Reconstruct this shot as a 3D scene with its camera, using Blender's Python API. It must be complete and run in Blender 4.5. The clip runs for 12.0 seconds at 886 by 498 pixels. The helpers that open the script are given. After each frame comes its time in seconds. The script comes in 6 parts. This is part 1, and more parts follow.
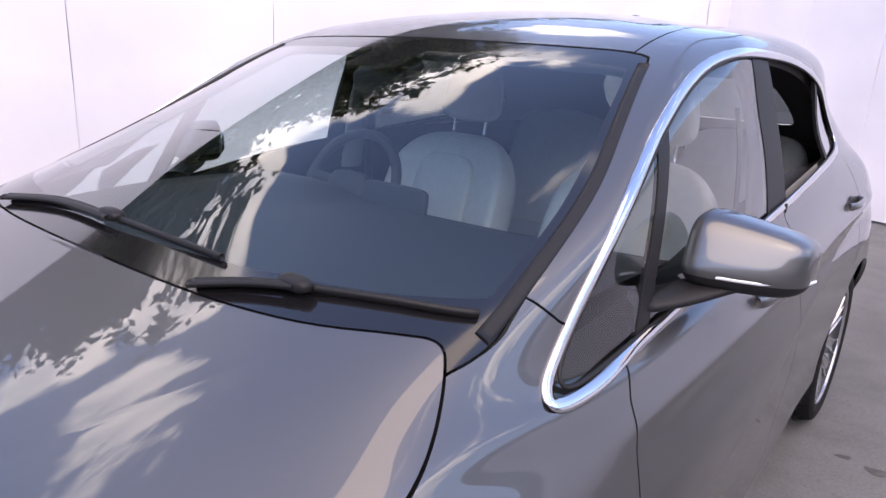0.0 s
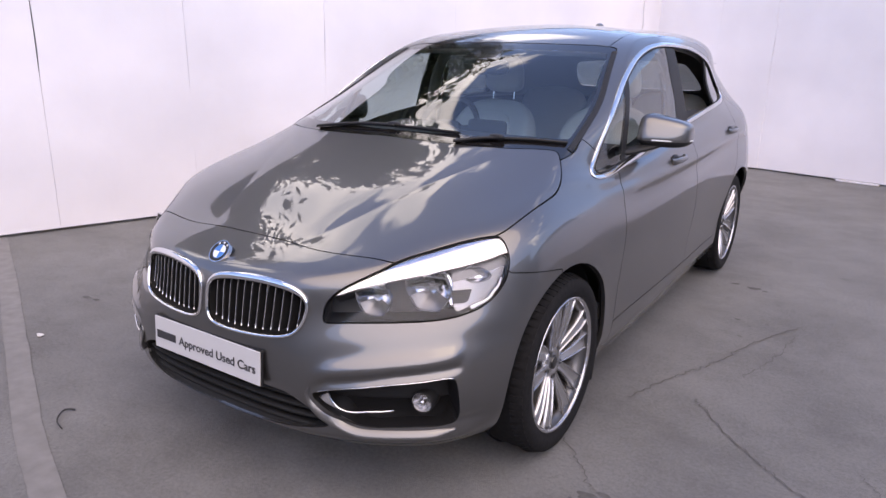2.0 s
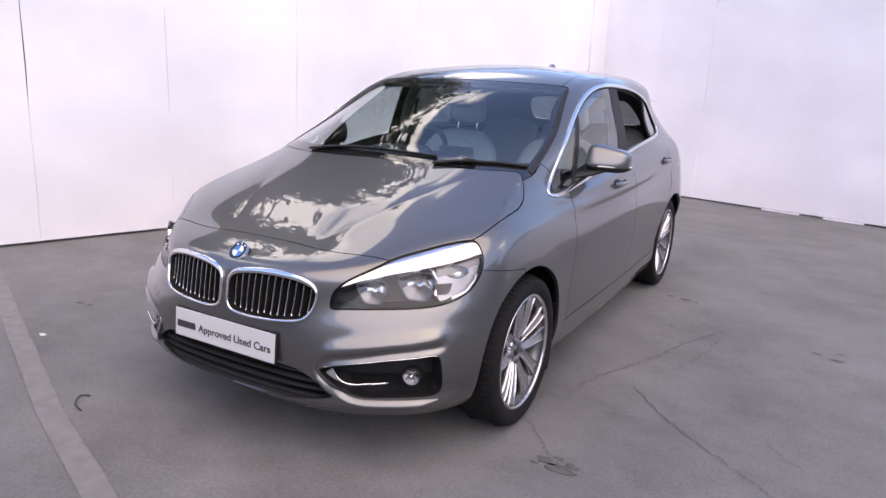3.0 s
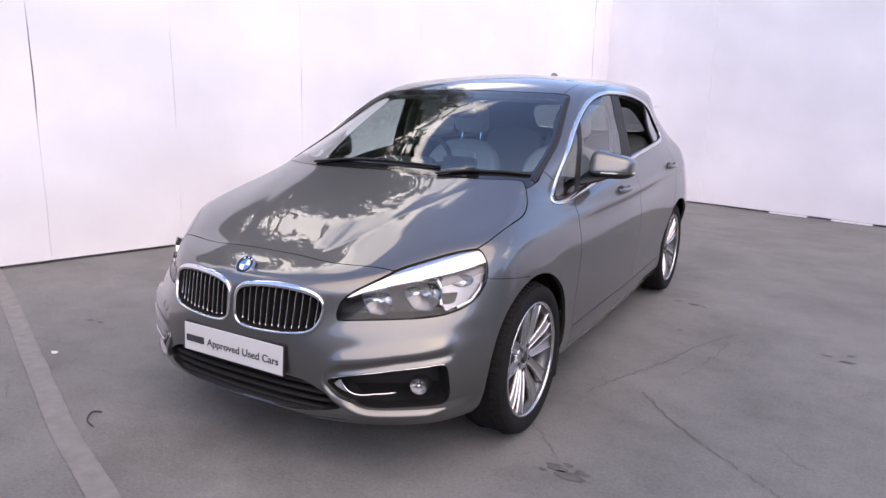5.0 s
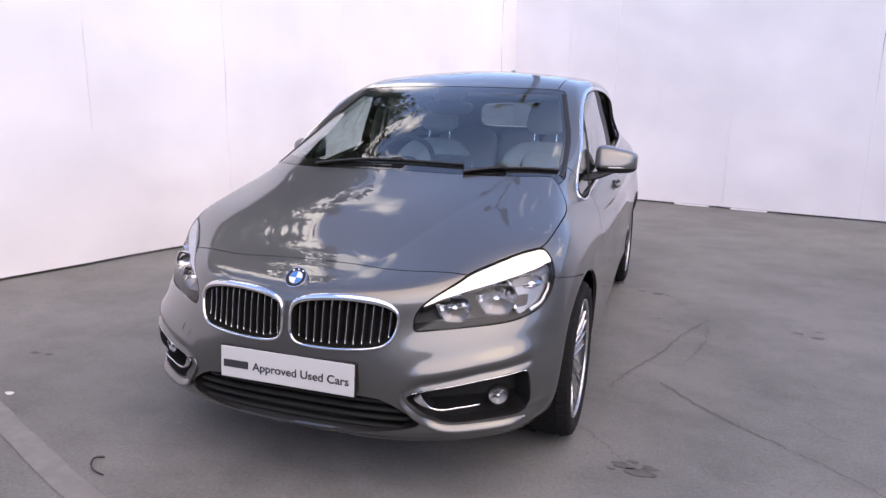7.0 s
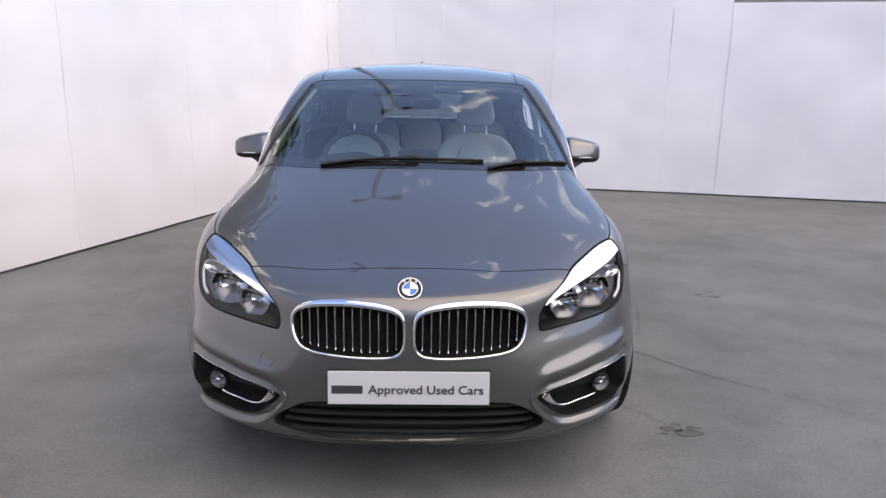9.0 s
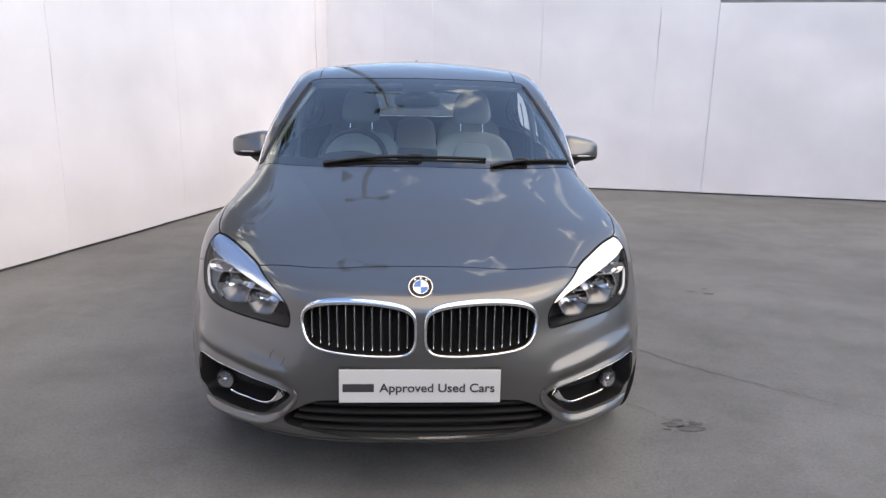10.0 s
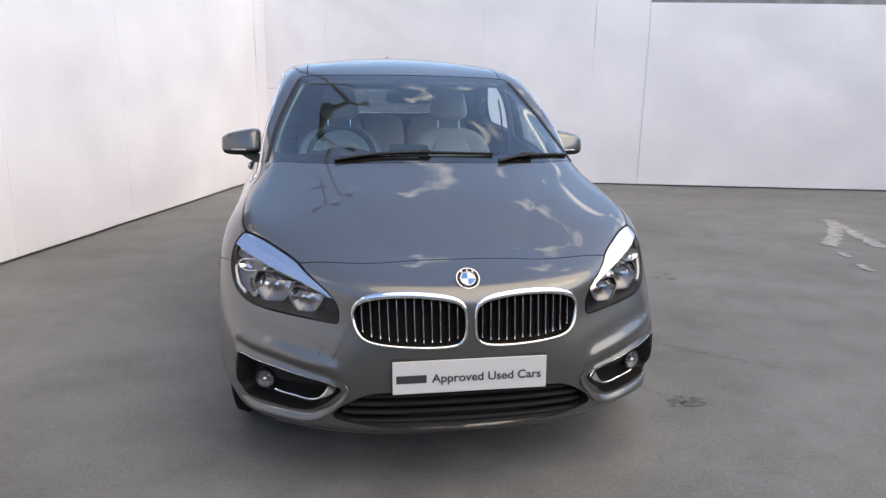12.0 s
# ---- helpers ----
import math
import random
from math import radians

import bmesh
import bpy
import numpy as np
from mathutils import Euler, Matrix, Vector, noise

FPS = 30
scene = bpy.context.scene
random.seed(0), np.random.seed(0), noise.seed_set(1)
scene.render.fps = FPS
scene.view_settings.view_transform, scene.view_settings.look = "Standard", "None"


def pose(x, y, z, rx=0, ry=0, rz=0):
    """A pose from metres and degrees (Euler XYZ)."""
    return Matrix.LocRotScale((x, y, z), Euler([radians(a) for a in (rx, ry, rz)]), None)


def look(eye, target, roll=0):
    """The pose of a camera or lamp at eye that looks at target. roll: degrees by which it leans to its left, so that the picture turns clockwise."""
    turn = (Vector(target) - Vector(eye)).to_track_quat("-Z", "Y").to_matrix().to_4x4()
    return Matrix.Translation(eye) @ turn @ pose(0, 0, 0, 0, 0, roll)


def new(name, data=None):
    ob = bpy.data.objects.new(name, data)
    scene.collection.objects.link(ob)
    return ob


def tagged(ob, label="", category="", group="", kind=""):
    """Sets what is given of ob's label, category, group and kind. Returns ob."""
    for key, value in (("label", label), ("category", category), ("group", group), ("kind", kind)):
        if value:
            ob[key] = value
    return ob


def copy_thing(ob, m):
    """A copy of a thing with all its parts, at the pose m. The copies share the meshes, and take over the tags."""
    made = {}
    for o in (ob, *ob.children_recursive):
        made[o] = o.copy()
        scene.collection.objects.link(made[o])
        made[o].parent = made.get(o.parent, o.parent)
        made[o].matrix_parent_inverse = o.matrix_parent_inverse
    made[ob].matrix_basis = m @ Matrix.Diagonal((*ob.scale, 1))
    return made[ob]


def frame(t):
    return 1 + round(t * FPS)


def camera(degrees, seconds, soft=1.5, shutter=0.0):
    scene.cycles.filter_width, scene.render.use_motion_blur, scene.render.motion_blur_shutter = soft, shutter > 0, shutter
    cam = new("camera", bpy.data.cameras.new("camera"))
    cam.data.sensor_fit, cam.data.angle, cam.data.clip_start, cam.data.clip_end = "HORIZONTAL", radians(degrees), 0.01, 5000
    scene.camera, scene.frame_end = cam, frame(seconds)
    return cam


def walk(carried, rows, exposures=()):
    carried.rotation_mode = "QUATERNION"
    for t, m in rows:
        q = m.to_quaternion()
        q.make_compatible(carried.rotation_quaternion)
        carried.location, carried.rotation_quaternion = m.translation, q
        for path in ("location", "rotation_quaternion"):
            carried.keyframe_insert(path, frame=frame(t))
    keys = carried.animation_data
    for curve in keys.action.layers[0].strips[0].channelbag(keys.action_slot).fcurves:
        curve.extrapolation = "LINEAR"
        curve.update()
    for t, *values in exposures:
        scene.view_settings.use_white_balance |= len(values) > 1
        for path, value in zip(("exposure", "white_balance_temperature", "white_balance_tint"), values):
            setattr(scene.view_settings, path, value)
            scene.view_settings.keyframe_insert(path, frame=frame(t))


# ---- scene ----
cam = camera(65.5, 12.0)
PATH = [
    (0, (1.196, -0.379, 1.415), (0.024, 1.141, 0.855), 2.9),
    (0.5, (1.357, -0.849, 1.408), (0.19, 0.668, 0.829), 2.4),
    (1, (1.489, -1.319, 1.425), (0.346, 0.231, 0.887), 0.9),
    (1.5, (1.616, -1.722, 1.417), (0.528, -0.133, 0.877), 1.5),
    (2, (1.765, -2.085, 1.402), (0.701, -0.485, 0.844), 1.0),
    (2.5, (1.843, -2.44, 1.397), (0.869, -0.778, 0.86), 0.8),
    (3, (1.902, -2.535, 1.426), (0.951, -0.841, 0.951), 2.7),
    (3.5, (1.925, -2.559, 1.431), (0.969, -0.856, 0.996), 2.1),
    (5.5, (1.924, -2.541, 1.417), (0.947, -0.855, 0.969), 1.2),
    (6, (1.825, -2.566, 1.398), (0.891, -0.856, 0.946), 2.6),
    (6.5, (1.517, -2.699, 1.412), (0.75, -0.902, 0.985), 1.1),
    (7, (1.22, -2.72, 1.381), (0.584, -0.873, 0.949), 0.9),
    (7.5, (0.874, -2.785, 1.395), (0.39, -0.891, 0.973), 1.1),
    (9.5, (-0.03, -2.863, 1.409), (0.075, -0.921, 0.942), 1.0),
    (10, (-0.035, -2.863, 1.405), (0.06, -0.92, 0.942), 1.1),
    (10.5, (-0.037, -2.863, 1.404), (0.063, -0.919, 0.946), 0.9),
    (11, (-0.057, -2.852, 1.398), (0.043, -0.908, 0.938), 1.0),
    (11.5, (-0.19, -2.859, 1.388), (0.021, -0.926, 0.921), 2.4),
    (12, (-0.458, -2.883, 1.4), (-0.128, -0.967, 0.931), 1.0),
]
EXPOSURES = [(0, 1.65, 10000, 20), (0.5, 1.63, 10200, 20), (1.0, 1.45, 10200, 20), (1.5, 1.40, 10200, 20), (2.5, 1.52, 10300, 19), (3.0, 1.54, 10300, 18), (7.5, 1.50, 10500, 17), (9.5, 1.41, 11300, 9), (12, 1.41, 11700, 6)]
walk(cam, [(t, look(eye, target, roll)) for t, eye, target, roll in PATH], EXPOSURES)

# ---------------------------------------------------------------- light
world = bpy.data.worlds.new("sky")
scene.world = world
world.use_nodes = True
wn, wl = world.node_tree.nodes, world.node_tree.links
wn.clear()
w_out = wn.new("ShaderNodeOutputWorld")
w_bg = wn.new("ShaderNodeBackground")
w_sky = wn.new("ShaderNodeTexSky")
w_sky.sky_type, w_sky.sun_disc = "NISHITA", False
w_sky.sun_elevation, w_sky.sun_rotation = radians(55), radians(132)
w_sky.altitude, w_sky.dust_density, w_sky.ozone_density = 50, 0.15, 4.5
w_co = wn.new("ShaderNodeTexCoord")
w_map = wn.new("ShaderNodeMapping")
w_map.inputs["Scale"].default_value = (1.0, 1.0, 1.9)
w_map.inputs["Location"].default_value = (0.35, 0.1, 0.2)
w_noise = wn.new("ShaderNodeTexNoise")
w_noise.inputs["Scale"].default_value = 5.5
w_noise.inputs["Detail"].default_value = 8.0
w_noise.inputs["Roughness"].default_value = 0.52
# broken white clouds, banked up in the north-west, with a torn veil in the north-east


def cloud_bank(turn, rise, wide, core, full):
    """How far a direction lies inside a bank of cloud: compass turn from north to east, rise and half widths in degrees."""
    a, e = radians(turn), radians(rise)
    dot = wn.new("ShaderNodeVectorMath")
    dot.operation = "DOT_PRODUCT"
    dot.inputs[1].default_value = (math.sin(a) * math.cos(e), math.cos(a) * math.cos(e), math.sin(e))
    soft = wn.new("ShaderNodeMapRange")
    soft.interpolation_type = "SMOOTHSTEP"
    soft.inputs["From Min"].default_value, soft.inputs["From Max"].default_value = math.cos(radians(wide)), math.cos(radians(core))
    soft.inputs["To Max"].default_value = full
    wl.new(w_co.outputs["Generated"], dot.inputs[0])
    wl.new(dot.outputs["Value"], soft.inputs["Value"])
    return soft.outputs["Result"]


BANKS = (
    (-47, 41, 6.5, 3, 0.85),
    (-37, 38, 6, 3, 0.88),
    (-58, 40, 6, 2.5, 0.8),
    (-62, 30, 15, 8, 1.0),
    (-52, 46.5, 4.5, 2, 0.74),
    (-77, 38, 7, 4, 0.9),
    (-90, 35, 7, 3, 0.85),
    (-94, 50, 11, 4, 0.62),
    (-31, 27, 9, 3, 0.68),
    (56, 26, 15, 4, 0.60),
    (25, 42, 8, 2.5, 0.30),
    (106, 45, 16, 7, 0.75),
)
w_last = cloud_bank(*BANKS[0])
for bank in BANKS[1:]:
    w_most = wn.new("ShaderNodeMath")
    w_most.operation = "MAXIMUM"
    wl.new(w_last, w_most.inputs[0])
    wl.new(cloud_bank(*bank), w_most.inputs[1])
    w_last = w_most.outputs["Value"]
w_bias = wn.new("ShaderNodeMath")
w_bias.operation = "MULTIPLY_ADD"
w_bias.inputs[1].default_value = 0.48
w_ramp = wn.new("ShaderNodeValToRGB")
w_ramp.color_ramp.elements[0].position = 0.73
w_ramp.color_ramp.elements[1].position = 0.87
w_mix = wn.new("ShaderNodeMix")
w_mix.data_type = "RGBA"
# bright crests and greyer hollows of the clouds
w_puff = wn.new("ShaderNodeTexNoise")
w_puff.inputs["Scale"].default_value, w_puff.inputs["Detail"].default_value = 7.5, 5.0
w_tone = wn.new("ShaderNodeValToRGB")
w_tone.color_ramp.elements[0].position, w_tone.color_ramp.elements[1].position = 0.36, 0.60
w_tone.color_ramp.elements[0].color, w_tone.color_ramp.elements[1].color = (0.56, 0.60, 0.66, 1), (1, 1, 1, 1)
w_white = wn.new("ShaderNodeMix")
w_white.data_type, w_white.blend_type = "RGBA", "MULTIPLY"
w_white.inputs["Factor"].default_value = 1.0
w_white.inputs["A"].default_value = (8.5, 9.9, 12.8, 1)
wl.new(w_map.outputs["Vector"], w_puff.inputs["Vector"])
wl.new(w_puff.outputs["Fac"], w_tone.inputs["Fac"])
wl.new(w_tone.outputs["Color"], w_white.inputs["B"])
wl.new(w_white.outputs["Result"], w_mix.inputs["B"])
wl.new(w_co.outputs["Generated"], w_map.inputs["Vector"])
wl.new(w_map.outputs["Vector"], w_noise.inputs["Vector"])
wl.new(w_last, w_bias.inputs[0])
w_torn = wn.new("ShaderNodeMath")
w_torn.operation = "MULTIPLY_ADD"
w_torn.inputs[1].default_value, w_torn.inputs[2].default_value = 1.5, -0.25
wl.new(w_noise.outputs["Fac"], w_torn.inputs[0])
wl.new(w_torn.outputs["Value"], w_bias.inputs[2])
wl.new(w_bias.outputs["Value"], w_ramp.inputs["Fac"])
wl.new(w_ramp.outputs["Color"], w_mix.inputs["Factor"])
w_deep = wn.new("ShaderNodeMix")
w_deep.data_type, w_deep.blend_type = "RGBA", "MULTIPLY"
w_deep.inputs["Factor"].default_value = 1.0
w_deep.inputs["B"].default_value = (0.90, 1.03, 1.31, 1)
wl.new(w_sky.outputs["Color"], w_deep.inputs["A"])
wl.new(w_deep.outputs["Result"], w_mix.inputs["A"])
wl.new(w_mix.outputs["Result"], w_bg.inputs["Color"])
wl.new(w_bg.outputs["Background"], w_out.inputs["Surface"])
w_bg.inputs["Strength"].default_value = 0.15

sun_data = bpy.data.lights.new("sun", "SUN")
sun_data.energy, sun_data.angle, sun_data.color = 1.15, radians(85), (1.0, 0.93, 0.80)
sun = new("sun", sun_data)
sun.matrix_world = look((4.6, -4.2, 9.0), (0, 0, 0))


# ---------------------------------------------------------------- materials
def material(name, color, rough=0.5, metal=0.0, **more):
    m = bpy.data.materials.new(name)
    m.use_nodes = True
    b = m.node_tree.nodes["Principled BSDF"]
    b.inputs["Base Color"].default_value = (*color, 1)
    b.inputs["Roughness"].default_value = rough
    b.inputs["Metallic"].default_value = metal
    for key, value in more.items():
        b.inputs[key.replace("_", " ")].default_value = value
    return m


def grain(m, scale, low, high, detail=4.0, bump=0.0, distance=0.01, stretch=(1, 1, 1)):
    """Varies a material's base colour between two colours by noise, with relief of the same grain."""
    nt = m.node_tree
    b = nt.nodes["Principled BSDF"]
    co = nt.nodes.new("ShaderNodeTexCoord")
    mp = nt.nodes.new("ShaderNodeMapping")
    mp.inputs["Scale"].default_value = stretch
    nz = nt.nodes.new("ShaderNodeTexNoise")
    nz.inputs["Scale"].default_value, nz.inputs["Detail"].default_value = scale, detail
    rp = nt.nodes.new("ShaderNodeValToRGB")
    rp.color_ramp.elements[0].position, rp.color_ramp.elements[1].position = 0.3, 0.7
    rp.color_ramp.elements[0].color, rp.color_ramp.elements[1].color = (*low, 1), (*high, 1)
    nt.links.new(co.outputs["Object"], mp.inputs["Vector"])
    nt.links.new(mp.outputs["Vector"], nz.inputs["Vector"])
    nt.links.new(nz.outputs["Fac"], rp.inputs["Fac"])
    nt.links.new(rp.outputs["Color"], b.inputs["Base Color"])
    if bump:
        bp = nt.nodes.new("ShaderNodeBump")
        bp.inputs["Strength"].default_value, bp.inputs["Distance"].default_value = bump, distance
        nt.links.new(nz.outputs["Fac"], bp.inputs["Height"])
        nt.links.new(bp.outputs["Normal"], b.inputs["Normal"])
    return m


PAINT = material("metallic_paint", (0.118, 0.1165, 0.1175), 0.38, 0.85, Coat_Weight=1.0, Coat_Roughness=0.01, Coat_IOR=1.6)
BLACK = grain(material("black_plastic", (0.012, 0.012, 0.013), 0.5, Specular_IOR_Level=0.28), 300, (0.009, 0.009, 0.010), (0.016, 0.016, 0.017), 2, 0.05, 0.001)
GLOSS = material("gloss_black", (0.008, 0.008, 0.009), 0.12, 0.0, Coat_Weight=0.5)
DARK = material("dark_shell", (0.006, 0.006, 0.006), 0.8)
RUBBER = grain(material("tyre_rubber", (0.008, 0.008, 0.009), 0.9, Specular_IOR_Level=0.2), 60, (0.006, 0.006, 0.007), (0.012, 0.012, 0.013), 5, 0.1, 0.002)
CHROME = material("chrome", (0.74, 0.74, 0.76), 0.07, 1.0)
SATIN = material("satin_chrome", (0.72, 0.72, 0.73), 0.2, 1.0)
BROW = material("brow_silver", (0.66, 0.68, 0.73), 0.12, 1.0)
ALLOY = material("alloy_silver", (0.44, 0.44, 0.46), 0.27, 0.88, Coat_Weight=0.6)
SPOKE = material("spoke_silver", (0.46, 0.46, 0.475), 0.30, 0.85, Coat_Weight=0.4)
DIMDISH = material("lamp_dish_dim_reflection", (0.17, 0.17, 0.175), 0.30, 0.95)
GREYMETAL = material("brake_metal", (0.15, 0.15, 0.155), 0.4, 1.0)
BEIGE = grain(material("beige_leather", (0.60, 0.57, 0.53), 0.5), 40, (0.57, 0.54, 0.50), (0.63, 0.60, 0.56), 6, 0.05, 0.001)
TRIM = grain(material("grey_lining", (0.22, 0.215, 0.21), 0.9), 200, (0.20, 0.195, 0.19), (0.25, 0.245, 0.24), 3, 0.1, 0.001)
PALE = grain(material("pale_trim", (0.36, 0.37, 0.37), 0.9), 200, (0.33, 0.34, 0.34), (0.39, 0.40, 0.40), 3, 0.1, 0.001)
DASH = grain(material("dash_plastic", (0.02, 0.02, 0.022), 0.6), 250, (0.016, 0.016, 0.018), (0.028, 0.028, 0.03), 3, 0.03, 0.0005)
WHITE = material("plate_white", (0.52, 0.52, 0.53), 0.3, Coat_Weight=0.3)
INK = material("plate_ink", (0.03, 0.03, 0.035), 0.5)
BLUE = material("badge_blue", (0.02, 0.16, 0.45), 0.3)
BADGEWHITE = material("badge_white", (0.7, 0.7, 0.72), 0.3)
REFLECTOR = material("lamp_reflector", (0.62, 0.62, 0.64), 0.12, 1.0)
WHITEPLASTIC = material("white_lens", (0.72, 0.74, 0.77), 0.2, Coat_Weight=1.0)
MIRROR = material("mirror_glass", (0.8, 0.82, 0.84), 0.01, 1.0)


def glass(name, tint, strong=1.6, rough=0.0):
    m = bpy.data.materials.new(name)
    m.use_nodes = True
    nt = m.node_tree
    nt.nodes.clear()
    out = nt.nodes.new("ShaderNodeOutputMaterial")
    mix = nt.nodes.new("ShaderNodeMixShader")
    clear = nt.nodes.new("ShaderNodeBsdfTransparent")
    clear.inputs["Color"].default_value = (*tint, 1)
    shine = nt.nodes.new("ShaderNodeBsdfGlossy")
    shine.inputs["Roughness"].default_value = rough
    edge = nt.nodes.new("ShaderNodeLayerWeight")
    edge.inputs["Blend"].default_value = 0.5
    fifth = nt.nodes.new("ShaderNodeMath")
    fifth.operation = "POWER"
    fifth.inputs[1].default_value = 5.0
    gain = nt.nodes.new("ShaderNodeMath")
    gain.operation, gain.use_clamp = "MULTIPLY_ADD", True
    gain.inputs[1].default_value, gain.inputs[2].default_value = 0.96 * strong, 0.045 * strong
    nt.links.new(edge.outputs["Facing"], fifth.inputs[0])
    nt.links.new(fifth.outputs["Value"], gain.inputs[0])
    nt.links.new(gain.outputs["Value"], mix.inputs["Fac"])
    nt.links.new(clear.outputs["BSDF"], mix.inputs[1])
    nt.links.new(shine.outputs["BSDF"], mix.inputs[2])
    nt.links.new(mix.outputs["Shader"], out.inputs["Surface"])
    return m


GLASS = glass("car_glass", (0.70, 0.83, 0.86), 1.9)
LENS = glass("lamp_lens", (0.96, 0.96, 0.97), 0.7)
TAILGLASS = glass("rear_glass", (0.15, 0.175, 0.18), 2.0)
SIDEGLASS = glass("door_glass", (0.74, 0.80, 0.78), 2.0)
PRIVACY = glass("tinted_glass", (0.08, 0.092, 0.092), 2.0)
MATTE = material("lamp_black", (0.006, 0.006, 0.007), 0.5)
FLUTED = material("fluted_reflector", (0.24, 0.24, 0.25), 0.22, 1.0)


def flute(m, scale, turn, depth):
    """Fine pressed ribs as relief."""
    nt = m.node_tree
    co = nt.nodes.new("ShaderNodeTexCoord")
    mp = nt.nodes.new("ShaderNodeMapping")
    mp.inputs["Rotation"].default_value = [radians(a) for a in turn]
    wv = nt.nodes.new("ShaderNodeTexWave")
    wv.inputs["Scale"].default_value, wv.inputs["Distortion"].default_value = scale, 0.6
    bp = nt.nodes.new("ShaderNodeBump")
    bp.inputs["Strength"].default_value, bp.inputs["Distance"].default_value = 1.0, depth
    nt.links.new(co.outputs["Object"], mp.inputs["Vector"])
    nt.links.new(mp.outputs["Vector"], wv.inputs["Vector"])
    nt.links.new(wv.outputs["Fac"], bp.inputs["Height"])
    nt.links.new(bp.outputs["Normal"], m.node_tree.nodes["Principled BSDF"].inputs["Normal"])


flute(FLUTED, 420, (0, 35, 40), 0.0003)



def concrete():
    m = material("concrete_floor", (0.13, 0.127, 0.125), 0.7)
    nt = m.node_tree
    b = nt.nodes["Principled BSDF"]
    co = nt.nodes.new("ShaderNodeTexCoord")

    def tex(scale, detail, rough, lo, hi, c0, c1, stretch=(1, 1, 1)):
        mp = nt.nodes.new("ShaderNodeMapping")
        mp.inputs["Scale"].default_value = stretch
        nz = nt.nodes.new("ShaderNodeTexNoise")
        nz.inputs["Scale"].default_value, nz.inputs["Detail"].default_value, nz.inputs["Roughness"].default_value = scale, detail, rough
        rp = nt.nodes.new("ShaderNodeValToRGB")
        rp.color_ramp.elements[0].position, rp.color_ramp.elements[1].position = lo, hi
        rp.color_ramp.elements[0].color, rp.color_ramp.elements[1].color = (*c0, 1), (*c1, 1)
        nt.links.new(co.outputs["Object"], mp.inputs["Vector"])
        nt.links.new(mp.outputs["Vector"], nz.inputs["Vector"])
        nt.links.new(nz.outputs["Fac"], rp.inputs["Fac"])
        return nz, rp

    _, big = tex(0.45, 6, 0.62, 0.34, 0.68, (0.131, 0.132, 0.131), (0.170, 0.1715, 0.171))
    _, wet = tex(1.6, 9, 0.72, 0.38, 0.58, (0.70, 0.695, 0.69), (1.0, 1.0, 1.0), (1.0, 1.2, 1))
    fine, speck = tex(70, 6, 0.85, 0.36, 0.60, (0.58, 0.58, 0.58), (1.22, 1.22, 1.22))
    _, dots = tex(8, 6, 0.70, 0.28, 0.37, (0.55, 0.54, 0.53), (1, 1, 1))
    _, pits = tex(38, 3, 0.55, 0.24, 0.31, (0.5, 0.5, 0.5), (1, 1, 1))
    last = big.outputs["Color"]
    for r, f in ((wet, 0.85), (speck, 0.65), (dots, 0.6), (pits, 0.6)):
        mx = nt.nodes.new("ShaderNodeMix")
        mx.data_type, mx.blend_type = "RGBA", "MULTIPLY"
        mx.inputs["Factor"].default_value = f
        nt.links.new(last, mx.inputs["A"])
        nt.links.new(r.outputs["Color"], mx.inputs["B"])
        last = mx.outputs["Result"]
    nt.links.new(last, b.inputs["Base Color"])
    bp = nt.nodes.new("ShaderNodeBump")
    bp.inputs["Strength"].default_value, bp.inputs["Distance"].default_value = 0.8, 0.006
    nt.links.new(fine.outputs["Fac"], bp.inputs["Height"])
    nt.links.new(bp.outputs["Normal"], b.inputs["Normal"])
    return m


CONCRETE = concrete()
WALLPAINT = grain(material("white_board", (0.80, 0.79, 0.81), 0.5), 0.9, (0.68, 0.655, 0.685), (0.80, 0.77, 0.80), 6, 0.35, 0.03)
MARKPAINT = grain(material("worn_white_paint", (0.26, 0.26, 0.26), 0.7), 9, (0.15, 0.148, 0.146), (0.32, 0.32, 0.32), 8, 0.1, 0.002)
LINEPAINT = grain(material("worn_line_paint", (0.2, 0.2, 0.2), 0.7), 14, (0.130, 0.127, 0.125), (0.176, 0.173, 0.171), 6, 0.1, 0.002)
BACKING = grain(material("grey_backing_board", (0.2, 0.2, 0.21), 0.8), 5, (0.14, 0.14, 0.15), (0.28, 0.28, 0.29), 4)
STAIN = grain(material("dark_stain", (0.055, 0.053, 0.052), 0.8), 26, (0.052, 0.051, 0.050), (0.100, 0.098, 0.097), 7, 0.2, 0.003)
CRACK = material("crack_dirt", (0.085, 0.082, 0.08), 0.9)
UNSEENWALL = grain(material("unseen_wall_grey", (0.4, 0.4, 0.4), 0.85), 0.7, (0.25, 0.248, 0.246), (0.34, 0.337, 0.332), 7, 0.2, 0.01)
BARK = grain(material("bark", (0.08, 0.06, 0.045), 0.9), 14, (0.05, 0.04, 0.03), (0.13, 0.10, 0.075), 6, 0.5, 0.02)
LEAF = grain(material("leaf", (0.04, 0.055, 0.025), 0.6), 3, (0.028, 0.04, 0.018), (0.06, 0.08, 0.034), 3)
STEEL = grain(material("weathered_steel", (0.08, 0.085, 0.09), 0.6, 0.3), 20, (0.06, 0.063, 0.066), (0.10, 0.105, 0.11), 4)


